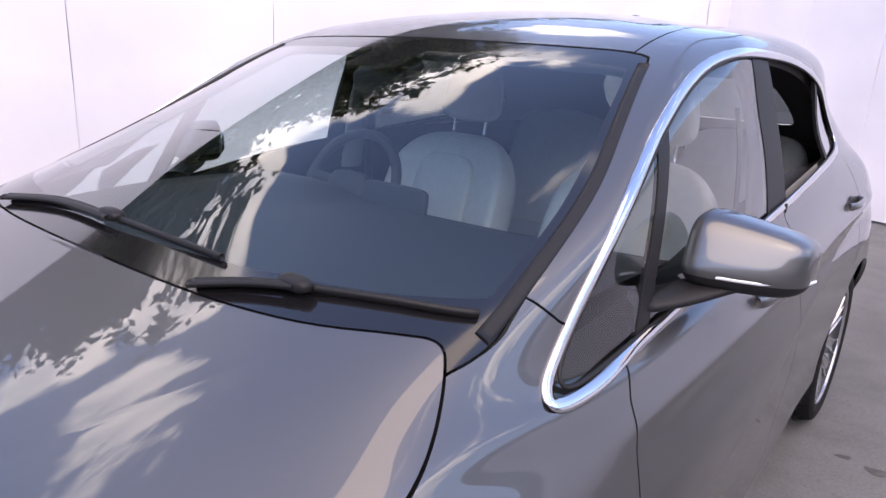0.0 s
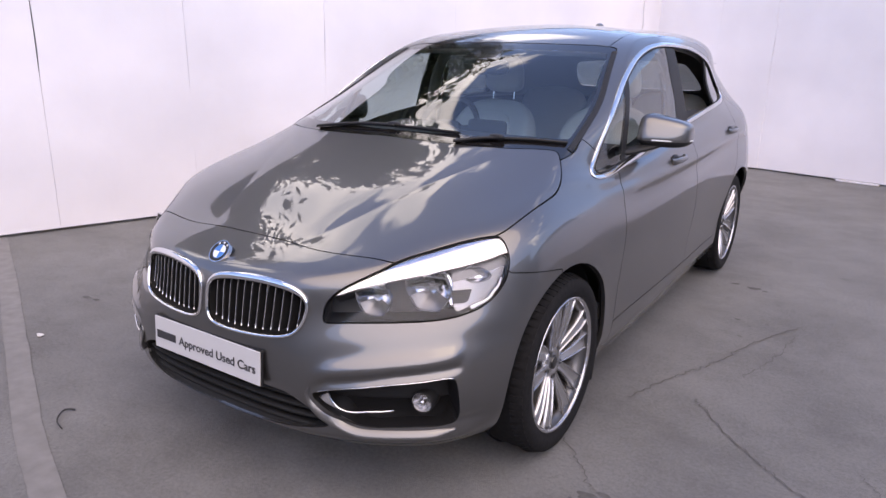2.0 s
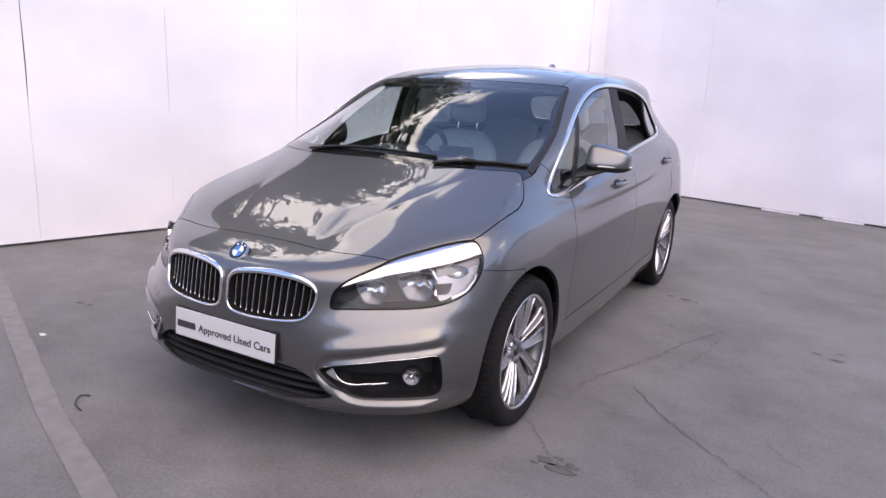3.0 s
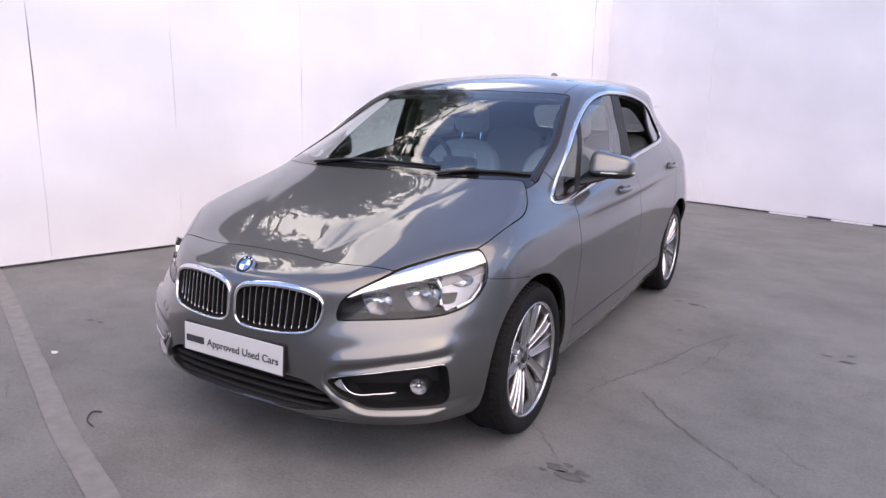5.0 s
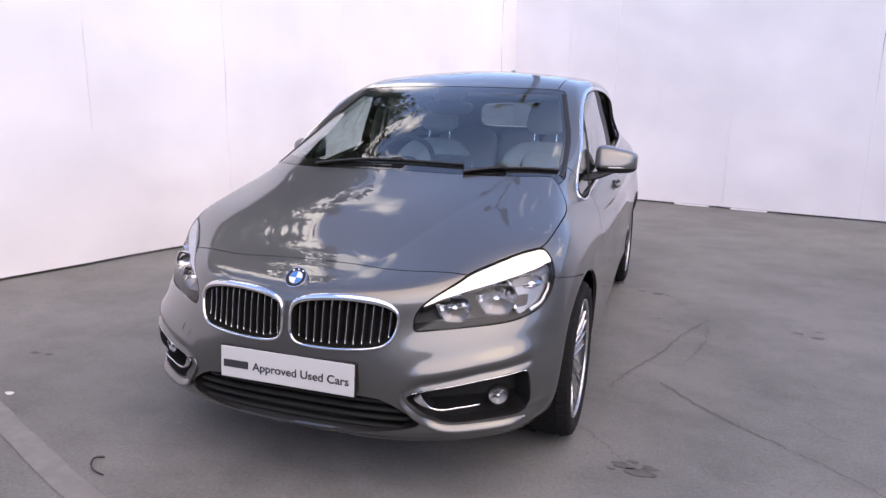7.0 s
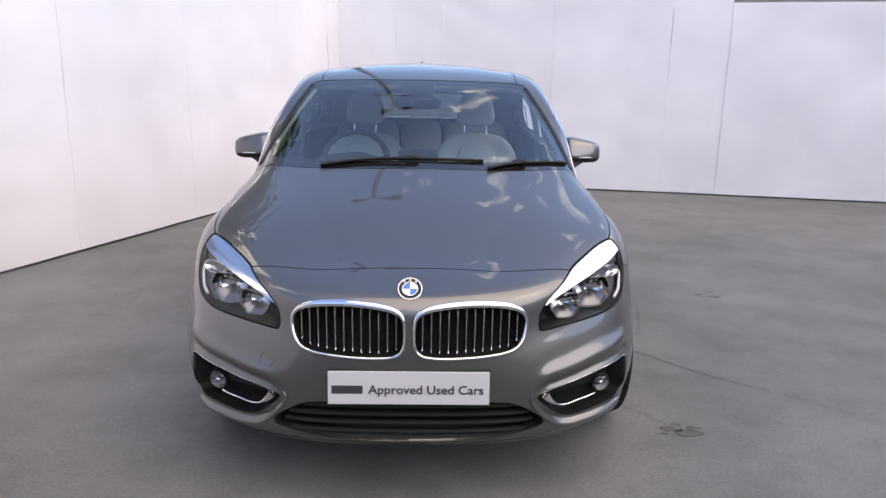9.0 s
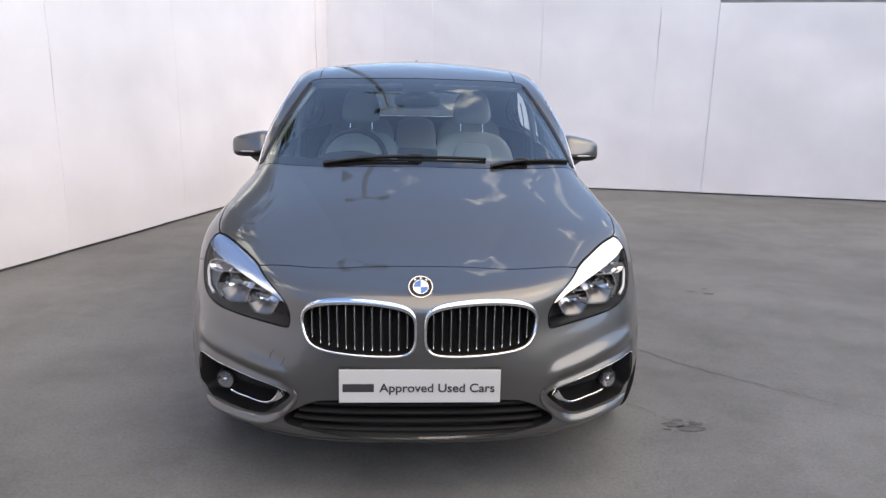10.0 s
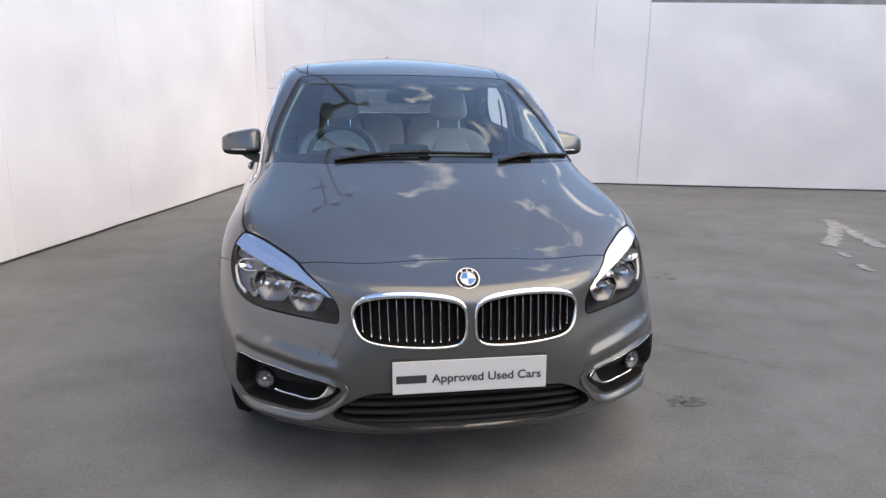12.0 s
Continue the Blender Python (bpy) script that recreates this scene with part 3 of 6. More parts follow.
# ---------------------------------------------------------------- the car body
# Character lines of the body, from the sill up to the roof. Each runs from the middle of the nose
# round the corner and along the flank to the middle of the tail.
LINES = [
    ((0, -0.7, 0.2), (0.223, -0.695, 0.2), (0.436, -0.66, 0.205), (0.639, -0.56, 0.21), (0.766, -0.42, 0.215), (0.831, 0, 0.2), (0.842, 0.55, 0.19), (0.847, 1.47, 0.19), (0.842, 2.4, 0.2), (0.781, 3.1, 0.22), (0.507, 3.4, 0.24), (0, 3.46, 0.24)),
    ((0, -0.768, 0.25), (0.223, -0.76, 0.252), (0.446, -0.722, 0.262), (0.661, -0.606, 0.268), (0.798, -0.45, 0.27), (0.867, 0, 0.27), (0.877, 0.55, 0.26), (0.882, 1.47, 0.26), (0.877, 2.4, 0.27), (0.831, 3.12, 0.28), (0.558, 3.45, 0.3), (0, 3.51, 0.3)),
    ((0, -0.79, 0.406), (0.223, -0.787, 0.406), (0.436, -0.76, 0.406), (0.661, -0.651, 0.401), (0.813, -0.485, 0.395), (0.887, 0, 0.406), (0.885, 0.55, 0.406), (0.887, 1.47, 0.406), (0.876, 2.4, 0.416), (0.827, 3.13, 0.426), (0.578, 3.49, 0.446), (0, 3.55, 0.446)),
    ((0, -0.8, 0.517), (0.223, -0.795, 0.517), (0.436, -0.75, 0.512), (0.661, -0.631, 0.507), (0.813, -0.465, 0.502), (0.896, 0, 0.527), (0.894, 0.55, 0.527), (0.9, 1.47, 0.527), (0.896, 2.4, 0.537), (0.865, 3.12, 0.548), (0.608, 3.48, 0.558), (0, 3.54, 0.568)),
    ((0, -0.795, 0.598), (0.223, -0.78, 0.598), (0.426, -0.712, 0.613), (0.641, -0.571, 0.613), (0.808, -0.39, 0.613), (0.894, 0, 0.649), (0.902, 0.55, 0.649), (0.91, 1.47, 0.649), (0.901, 2.4, 0.669), (0.865, 3.1, 0.69), (0.608, 3.46, 0.7), (0, 3.52, 0.71)),
    ((0, -0.785, 0.684), (0.223, -0.762, 0.69), (0.436, -0.692, 0.695), (0.649, -0.5, 0.71), (0.824, -0.30, 0.72), (0.884, 0, 0.75), (0.899, 0.55, 0.74), (0.908, 1.47, 0.755), (0.896, 2.4, 0.781), (0.855, 3.08, 0.801), (0.608, 3.43, 0.811), (0, 3.49, 0.821)),
    ((0, -0.755, 0.745), (0.223, -0.735, 0.748), (0.461, -0.655, 0.752), (0.664, -0.43, 0.786), (0.800, -0.265, 0.816), (0.861, 0, 0.831), (0.884, 0.553, 0.811), (0.897, 1.49, 0.842), (0.885, 2.437, 0.872), (0.835, 3.1, 0.892), (0.598, 3.44, 0.902), (0, 3.5, 0.913)),
    ((0, -0.575, 0.798), (0.223, -0.565, 0.8), (0.436, -0.53, 0.804), (0.619, -0.38, 0.841), (0.750, -0.21, 0.877), (0.802, 0.03, 0.904), (0.85, 0.504, 0.877), (0.872, 1.51, 0.933), (0.862, 2.475, 0.963), (0.804, 3.1, 0.994), (0.578, 3.43, 1.004), (0, 3.5, 1.014)),
    ((0, -0.25, 0.918), (0.223, -0.243, 0.921), (0.426, -0.225, 0.920), (0.583, -0.165, 0.922), (0.695, -0.06, 0.932), (0.768, 0.12, 0.955), (0.814, 0.506, 0.934), (0.84, 1.53, 0.999), (0.822, 2.512, 1.044), (0.753, 3.11, 1.065), (0.557, 3.42, 1.075), (0, 3.52, 1.075)),
    ((0, 0.15, 1.06), (0.223, 0.16, 1.058), (0.426, 0.19, 1.057), (0.578, 0.235, 1.054), (0.669, 0.285, 1.050), (0.738, 0.35, 1.025), (0.794, 0.611, 0.964), (0.814, 1.528, 1.046), (0.785, 2.459, 1.105), (0.693, 3.05, 1.136), (0.527, 3.34, 1.136), (0, 3.46, 1.136)),
    ((0, 0.43, 1.184), (0.223, 0.445, 1.181), (0.426, 0.49, 1.174), (0.588, 0.532, 1.167), (0.688, 0.612, 1.163), (0.752, 0.632, 1.143), (0.778, 0.85, 1.11), (0.78, 1.53, 1.195), (0.73, 2.407, 1.222), (0.639, 2.95, 1.237), (0.456, 3.2, 1.247), (0, 3.3, 1.247)),
    ((0, 0.73, 1.321), (0.213, 0.75, 1.318), (0.395, 0.79, 1.31), (0.545, 0.815, 1.298), (0.64, 0.858, 1.292), (0.712, 0.872, 1.288), (0.734, 1.03, 1.275), (0.737, 1.53, 1.325), (0.71, 2.38, 1.355), (0.588, 2.84, 1.338), (0.416, 3.05, 1.349), (0, 3.13, 1.349)),
    ((0, 1.04, 1.438), (0.203, 1.052, 1.436), (0.365, 1.075, 1.432), (0.482, 1.1, 1.428), (0.59, 1.128, 1.426), (0.655, 1.13, 1.415), (0.688, 1.28, 1.425), (0.692, 1.56, 1.455), (0.662, 2.32, 1.462), (0.56, 2.72, 1.44), (0.365, 2.92, 1.44), (0, 2.98, 1.45)),
    ((0, 1.3, 1.508), (0.183, 1.31, 1.507), (0.335, 1.33, 1.503), (0.436, 1.34, 1.498), (0.507, 1.36, 1.492), (0.565, 1.4, 1.494), (0.59, 1.5, 1.498), (0.59, 1.7, 1.504), (0.52, 2.195, 1.52), (0.426, 2.512, 1.51), (0.304, 2.639, 1.498), (0, 2.68, 1.5)),
    ((0, 1.6, 1.545), (0.061, 1.61, 1.545), (0.122, 1.63, 1.545), (0.172, 1.65, 1.542), (0.203, 1.68, 1.542), (0.218, 1.72, 1.542), (0.223, 1.857, 1.542), (0.223, 1.931, 1.542), (0.193, 2.09, 1.542), (0.152, 2.195, 1.545), (0.101, 2.259, 1.545), (0, 2.28, 1.545)),
    ((0, 1.8, 1.549), (0, 1.805, 1.549), (0, 1.815, 1.549), (0, 1.825, 1.549), (0, 1.84, 1.549), (0, 1.86, 1.549), (0, 1.92, 1.549), (0, 1.96, 1.549), (0, 2.04, 1.549), (0, 2.08, 1.549), (0, 2.1, 1.549), (0, 2.11, 1.549)),
]


def blur(S, sigma, axis, odd):
    """Evens a grid of places out along one direction; odd: the middle plane x = 0 bounds that direction."""
    k = int(3 * sigma)
    w = np.exp(-0.5 * (np.arange(-k, k + 1) / sigma) ** 2)
    w /= w.sum()
    S = np.moveaxis(S, axis, 0)
    first, last = S[1:k + 1][::-1], S[-k - 1:-1][::-1]
    f = np.array([-1.0, 1, 1])
    if odd:
        P = np.concatenate([first * f, S, last * f])
    else:
        P = np.concatenate([2 * S[:1] - first, S, 2 * S[-1:] - last])
    out = sum(w[i] * P[i:i + len(S)] for i in range(2 * k + 1))
    return np.moveaxis(out, 0, axis)


def fair(S, along=9.0, up=6.0):
    soft = lambda T: blur(blur(T, along, 1, True), up, 0, False)
    G = soft(S)
    return G + 0.7 * soft(S - G)


def step(x, a, b):
    t = np.clip((x - a) / (b - a), 0, 1)
    return t * t * (3 - 2 * t)


def sculpt(S):
    """Ledges and hollows pressed into the front bumper, and the crease along the flank."""
    x, y, z = S[..., 0], S[..., 1], S[..., 2]
    front = step(-y, 0.25, 0.42) * step(x, 0.36, 0.50)
    ledge = lambda at, wide: np.exp(-(((z - at) / wide) ** 2))
    d = front * (0.0015 * ledge(0.575 + 0.10 * (x - 0.44), 0.032) - 0.002 * ledge(0.515 + 0.14 * (x - 0.44), 0.034))
    # hollow channel over the fog light recess
    u = 0.816 * x + 0.578 * y
    top = np.interp(u, [-0.10, -0.045, 0.15, 0.335], [0.410, 0.432, 0.462, 0.478])
    over = step(u, -0.12, -0.04) * (1 - step(u, 0.325, 0.37)) * (x > 0.3) * step(-y, 0.15, 0.3)
    d = d + over * (0.008 * np.exp(-(((z - top - 0.055) / 0.022) ** 2)) - 0.010 * np.exp(-(((z - top - 0.018) / 0.014) ** 2)))
    chin = step(-y, 0.35, 0.5)
    d = d + chin * (0.016 * ledge(0.258, 0.024) - 0.014 * front * ledge(0.318, 0.024))
    side = step(y, 0.35, 0.75) * (1 - step(y, 2.7, 3.1)) * (x > 0.5)
    d = d + side * (0.007 * ledge(0.865 + 0.025 * (y - 0.5), 0.022) - 0.006 * ledge(0.80 + 0.03 * (y - 0.5), 0.04))
    out = np.zeros_like(S)
    # wheel arch flare and the dip of the nose under the badge
    reach = np.sqrt((y - 0.015) ** 2 + (z - 0.33) ** 2)
    flare = np.exp(-(((reach - 0.36) / 0.07) ** 2)) * (x > 0.6) * (0.004 + 0.009 * step(-y, 0.05, 0.30)) * step(z, 0.18, 0.26)
    dip = -0.005 * np.exp(-(((y + 0.685) / 0.055) ** 2)) * np.exp(-((x / 0.22) ** 2)) * (z > 0.7)
    # creased edges of the raised middle of the hood
    fold = 0.47 + 0.45 * y
    valley = np.where(x < fold, np.exp(-np.clip(fold - x, 0, 1) / 0.065), np.exp(-np.clip(x - fold, 0, 1) / 0.085))
    dip = dip - 0.0027 * valley * step(-y, -0.22, -0.05) * (1 - step(-y, 0.48, 0.60)) * (z > 0.76) * step(x, 0.12, 0.2)
    flank = step(y, -0.45, 0.1)
    out[..., 0] = d * (0.55 * (1 - flank) + flank)
    out[..., 1] = -d * (0.8 * (1 - flank))
    out[..., 0] += flare
    out[..., 2] = dip
    return out


def body_skin():
    L = np.array(LINES)
    flip = L[:, ::-1] * np.array([-1.0, 1, 1])
    wide = np.concatenate([flip[:, -4:-1], L, flip[:, 1:4]], 1)
    step = np.linalg.norm(np.diff(wide, axis=1), axis=2)
    cu = np.concatenate([[0], np.cumsum(step[1:10].mean(0) ** 0.75)])
    rise = np.linalg.norm(np.diff(L[:, :9], axis=0), axis=2)
    rv = np.concatenate([[0], np.cumsum(rise.mean(1) ** 0.75)])
    lo, hi = cu[3], cu[3 + 11]
    c = np.concatenate([np.linspace(cu[3 + i], cu[4 + i], k, endpoint=False) for i, k in enumerate((30, 30, 32, 28, 36, 40, 60, 50, 40, 14, 12))] + [[hi]])
    r = np.concatenate([np.linspace(rv[i], rv[i + 1], k, endpoint=False) for i, k in enumerate((10, 16, 14, 14, 14, 14, 24, 34, 34, 26, 26, 22, 18, 12, 14))] + [[rv[-1]]])
    S = spline(cu, wide.transpose(1, 0, 2), c)
    S = spline(rv, S.transpose(1, 0, 2), r)
    S = fair(fair(S))
    S = S + sculpt(S)
    S[:, 0, 0] = S[:, -1, 0] = 0
    S[-1, :, 0] = 0
    du, dv = np.gradient(S, axis=1), np.gradient(S, axis=0)
    N = np.cross(du, dv)
    N /= np.linalg.norm(N, axis=2)[..., None] + 1e-12
    N[:, 0, 0] = N[:, -1, 0] = 0
    N[-8:] = N[-8:] * 0.0 + np.array([0, 0, 1.0])
    nr, nc = S.shape[:2]
    i = np.arange(nr * nc).reshape(nr, nc)
    a, b, cc, dd = i[:-1, :-1].ravel(), i[:-1, 1:].ravel(), i[1:, 1:].ravel(), i[1:, :-1].ravel()
    F = np.concatenate([np.stack([a, b, cc], 1), np.stack([a, cc, dd], 1)])
    return Skin(S.reshape(-1, 3), N.reshape(-1, 3), F)


car = thing("car", "metallic grey five-door compact car parked on concrete", "car")
skin = body_skin()
def feel(origin, way):
    """Where a straight line first meets the whole body, and the normal there."""
    at, n, _, _ = BODY.ray_cast(Vector(origin), Vector(way))
    return (np.array(at), np.array(n)) if at is not None else (None, None)


from mathutils.bvhtree import BVHTree
BODY = BVHTree.FromPolygons([tuple(v) for v in skin.V], [tuple(int(i) for i in f) for f in skin.F])
front = lambda x, z: feel((x, -3, z), (0, 1, 0))
flank = lambda y, z: feel((3, y, z), (-1, 0, 0))
above = lambda x, y: feel((x, y, 3), (0, 0, -1))

FAR = 9.0


def field(poly, axes, where):
    """A field over the body from an outline drawn in the plane of two directions, valid where 'where' holds."""
    A = np.array(axes, float)

    def f(V):
        out = np.full(len(V), FAR)
        ok = where(V)
        if ok.any():
            out[ok] = np.minimum(inside(poly, V[ok] @ A.T), 1.0)
        return out
    return f


X, Y, Z = (1, 0, 0), (0, 1, 0), (0, 0, 1)
LAMP_WAY, FOG_WAY = (0.603, 0.798, 0), (0.816, 0.578, 0)
lamp_out = rounded([(-.306, .622), (-.302, .655), (-.290, .685), (-.255, .718), (-.194, .746), (-.131, .768), (-.068, .791), (.051, .816), (.1465, .836), (.230, .846), (.258, .842), (.270, .80), (.268, .765), (.246, .713), (.181, .659), (.0835, .634), (-.004, .627), (-.107, .626), (-.223, .625), (-.285, .622)], 2)
lamp_f = field(lamp_out, (LAMP_WAY, Z), lambda V: (V[:, 0] > 0.3) & (V[:, 1] < 0.0))
fog_out = rounded([(-.098, .404), (-.088, .416), (-.045, .432), (.15, .462), (.318, .476), (.338, .462), (.347, .40), (.350, .325), (.330, .303), (.19, .308), (.05, .300), (-.012, .332)], 2)
fog_f = field(fog_out, (FOG_WAY, Z), lambda V: (V[:, 0] > 0.3) & (V[:, 1] < -0.2))
intake_out = rounded([(-.3, .245), (.0, .245), (.25, .258), (.43, .285), (.462, .300), (.44, .335), (.37, .385), (.30, .405), (-.3, .405)], 2)
intake_f = field(intake_out, (X, Z), lambda V: (V[:, 1] < -0.4) & (V[:, 0] > -0.01))
kidney_out = rounded([(.015, .62), (.015, .672), (.024, .702), (.085, .720), (.2, .728), (.307, .721), (.364, .702), (.384, .675), (.381, .645), (.372, .603), (.342, .571), (.238, .560), (.108, .556), (.035, .563), (.016, .588)], 2)
kidney_f = field(kidney_out, (X, Z), lambda V: (V[:, 1] < -0.5))
hood_out = rounded([(-.3, -.578), (.12, -.578), (.20, -.582), (.28, -.588), (.36, -.580), (.44, -.562), (.60, -.52), (.70, -.37), (.754, -.275), (.773, -.225), (.785, -.12), (.790, .05), (.781, .13), (.759, .19), (.722, .255), (.690, .290), (.640, .256), (.535, .195), (.40, .160), (.22, .142), (0, .136), (-.3, .142)], 2)
hood_f = field(hood_out, (X, Y), lambda V: (V[:, 2] > 0.77) & (V[:, 1] < 0.5))
screen_out = rounded([(-.3, 1.03), (.30, 1.025), (.60, 1.02), (.69, 1.005), (.735, 1.022), (.723, 1.071), (.711, 1.132), (.692, 1.202), (.634, 1.332), (.600, 1.400), (.575, 1.426), (.36, 1.433), (0, 1.438), (-.3, 1.438)], 2)
screen_f = field(screen_out, (X, Z), lambda V: (V[:, 1] < 1.3) & (V[:, 1] > 0.1) & (V[:, 2] > 1.0))
dlo_out = rounded([(.380, .938), (.392, .958), (.457, .996), (.540, 1.065), (.68, 1.172), (.82, 1.258), (.895, 1.300), (1.03, 1.362), (1.18, 1.412), (1.33, 1.441), (1.50, 1.447), (1.91, 1.434), (2.26, 1.364), (2.48, 1.262), (2.56, 1.178), (2.54, 1.134), (2.45, 1.117), (1.99, 1.090), (1.59, 1.055), (1.17, 1.018), (.90, .970), (.64, .942), (.48, .930)], 2)
dlo_f = field(dlo_out, (Y, Z), lambda V: (V[:, 0] > 0.4) & (V[:, 2] > 0.85) & (V[:, 1] > 0.2) & (V[:, 1] < 2.75))


def arch_f(at, r=0.371):
    return lambda V: np.where(V[:, 0] > 0.45, np.sqrt((V[:, 1] - at) ** 2 + (V[:, 2] - 0.33) ** 2) - r, FAR)


tail_glass_out = rounded([(-.3, 1.13), (.42, 1.13), (.53, 1.16), (.46, 1.36), (.36, 1.40), (-.3, 1.40)], 2)
tail_glass_f = field(tail_glass_out, (X, Z), lambda V: V[:, 1] > 2.6)

GAP = 0.0022
_, rest = skin.cut(arch_f(0.020))
_, rest = rest.cut(arch_f(2.67))
lamp, rest = rest.cut(lamp_f, GAP)
fog, rest = rest.cut(fog_f)
intake, rest = rest.cut(intake_f)
kidney, rest = rest.cut(kidney_f)
hood, rest = rest.cut(hood_f, GAP)
screen, rest = rest.cut(screen_f, 0.002)
dlo, rest = rest.cut(dlo_f, 0.001)
tail_glass, rest = rest.cut(tail_glass_f, 0.002)

# seams between the panels, as outlines in the side view
bumper_out = np.array([(-2, 0), (-.05, 0), (-.05, .708), (-.283, .741), (-.31, .80), (-.31, 1.0), (-2, 1.0)])
bumper_f = field(bumper_out, (Y, Z), lambda V: V[:, 1] < 0.2)
fender_out = np.array([(-1, .0), (.50, .0), (.515, .30), (.515, .60), (.552, .83), (.58, .90), (.635, .965), (.48, 1.035), (.44, 1.072), (.38, 1.12), (-1, 1.12)])
fender_f = field(fender_out, (Y, Z), lambda V: V[:, 1] < 0.9)
door_out = np.array([(.515, .335), (.515, .60), (.552, .83), (.58, .90), (.65, .99), (1.56, 1.10), (1.575, 1.05), (1.58, .70), (1.56, .335)])
door_f = field(door_out, (Y, Z), lambda V: (V[:, 1] < 1.7) & (V[:, 0] > 0.4))
rear_out = np.array([(1.56, .335), (1.58, .70), (1.575, 1.05), (1.58, 1.12), (2.57, 1.19), (2.57, 1.06), (2.57, .85), (2.45, .60), (2.24, .335)])
rear_f = field(rear_out, (Y, Z), lambda V: (V[:, 1] < 2.7) & (V[:, 0] > 0.4))
roof_out = np.array([(-.3, .9), (.50, .98), (.545, 1.11), (.549, 1.22), (.55, 1.4), (.55, 1.8), (.53, 2.2), (.47, 2.6), (.34, 2.76), (-.3, 2.82)])
roof_f = field(roof_out, (X, Y), lambda V: V[:, 2] > 1.36)
bumper, rest = rest.cut(bumper_f, 0.0015)
fender, rest = rest.cut(fender_f, GAP)
front_door, rest = rest.cut(door_f, GAP)
rear_door, rest = rest.cut(rear_f, GAP)
roof, rest = rest.cut(roof_f, GAP)

bumper.both().make("front_bumper", PAINT, car, lip=0.008)
hood.both().make("hood", PAINT, car, lip=0.02)
roof.both().make("roof", PAINT, car, lip=0.01)
rest.both().make("body_side_and_tail", PAINT, car, lip=0.015)
DOORS = {}
for side, flip in (("left", False), ("right", True)):
    s = (lambda k: k.mirrored()) if flip else (lambda k: k)
    s(fender).make("front_fender", PAINT, car, lip=0.015)
    DOORS[side, 0] = s(front_door).make("front_door", PAINT, car, lip=0.02)
    DOORS[side, 1] = s(rear_door).make("rear_door", PAINT, car, lip=0.02)


# dark shell added under the panels; its colour stands in for shade, so the seams read as deep
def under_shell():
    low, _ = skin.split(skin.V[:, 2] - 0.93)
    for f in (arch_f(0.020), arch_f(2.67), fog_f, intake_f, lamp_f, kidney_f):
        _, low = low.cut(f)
    low.moved(-0.022).both().make("seam_shade_shell", DARK, car)
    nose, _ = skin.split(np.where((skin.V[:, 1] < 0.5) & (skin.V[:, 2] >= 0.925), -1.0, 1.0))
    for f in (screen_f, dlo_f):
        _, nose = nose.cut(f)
    nose.moved(-0.022).both().make("seam_shade_hood", DARK, car)


under_shell()


def loops(s):
    """The open edges of a skin, each as one chain of vertex numbers."""
    E = s.rim()
    nxt = {int(a): int(b) for a, b in E}
    out = []
    while nxt:
        start, chain = next(iter(nxt)), []
        at = start
        while at in nxt:
            chain.append(at)
            at = nxt.pop(at)
        if len(chain) > 8:
            out.append((chain, at == start))
    return out


def even(P, n, closed=True):
    Q = np.concatenate([P, P[:1]]) if closed else P
    d = np.concatenate([[0], np.cumsum(np.linalg.norm(np.diff(Q[:, :3], axis=0), axis=1))])
    at = np.linspace(0, d[-1], n, endpoint=not closed)
    return np.stack([np.interp(at, d, Q[:, k]) for k in range(Q.shape[1])], 1)


def calm(P, rounds, closed=True):
    for _ in range(rounds):
        if closed:
            P = (np.roll(P, 1, 0) + 2 * P + np.roll(P, -1, 0)) / 4
        else:
            P = np.concatenate([P[:1], (P[:-2] + 2 * P[1:-1] + P[2:]) / 4, P[-1:]])
    return P


def sweep(P, N, profile, closed=True, scale=None):
    """A strip of the given section (across, out) carried along the line P with the normals N."""
    T = np.roll(P, -1, 0) - np.roll(P, 1, 0) if closed else np.gradient(P, axis=0)
    T /= np.linalg.norm(T, axis=1)[:, None] + 1e-12
    B = np.cross(N, T)
    B /= np.linalg.norm(B, axis=1)[:, None] + 1e-12
    k, n = len(profile), len(P)
    sc = np.ones(n) if scale is None else scale
    V = np.concatenate([P + B * (a * sc)[:, None] + N * b for a, b in profile]).reshape(k, n, 3).transpose(1, 0, 2).reshape(-1, 3)
    F = []
    for i in range(n if closed else n - 1):
        j = (i + 1) % n
        for q in range(k):
            r = (q + 1) % k
            F.append((i * k + q, i * k + r, j * k + r, j * k + q))
    if not closed:
        F += [tuple(range(k)), tuple((n - 1) * k + q for q in reversed(range(k)))]
    return V, F


def oval(a, b, n=10, lift=0.0):
    return [(a * math.cos(2 * math.pi * i / n), lift + b * math.sin(2 * math.pi * i / n)) for i in range(n)]


def edge_strip(name, s, mat, profile, parent, label="", n=160, calm_rounds=6, flip=False, scale=None):
    chain = max(loops(s), key=lambda c: len(c[0]))[0]
    P = even(np.concatenate([s.V[chain], s.N[chain]], 1), n)
    P = calm(P, calm_rounds)
    Q, N = P[:, :3].copy(), P[:, 3:].copy()
    N /= np.linalg.norm(N, axis=1)[:, None]
    V, F = sweep(Q, N, profile, True, scale(Q) if scale else None)
    if flip:
        V = V * np.array([-1.0, 1, 1])
        F = [f[::-1] for f in F]
    return put(name, V, F, mat, parent, label)


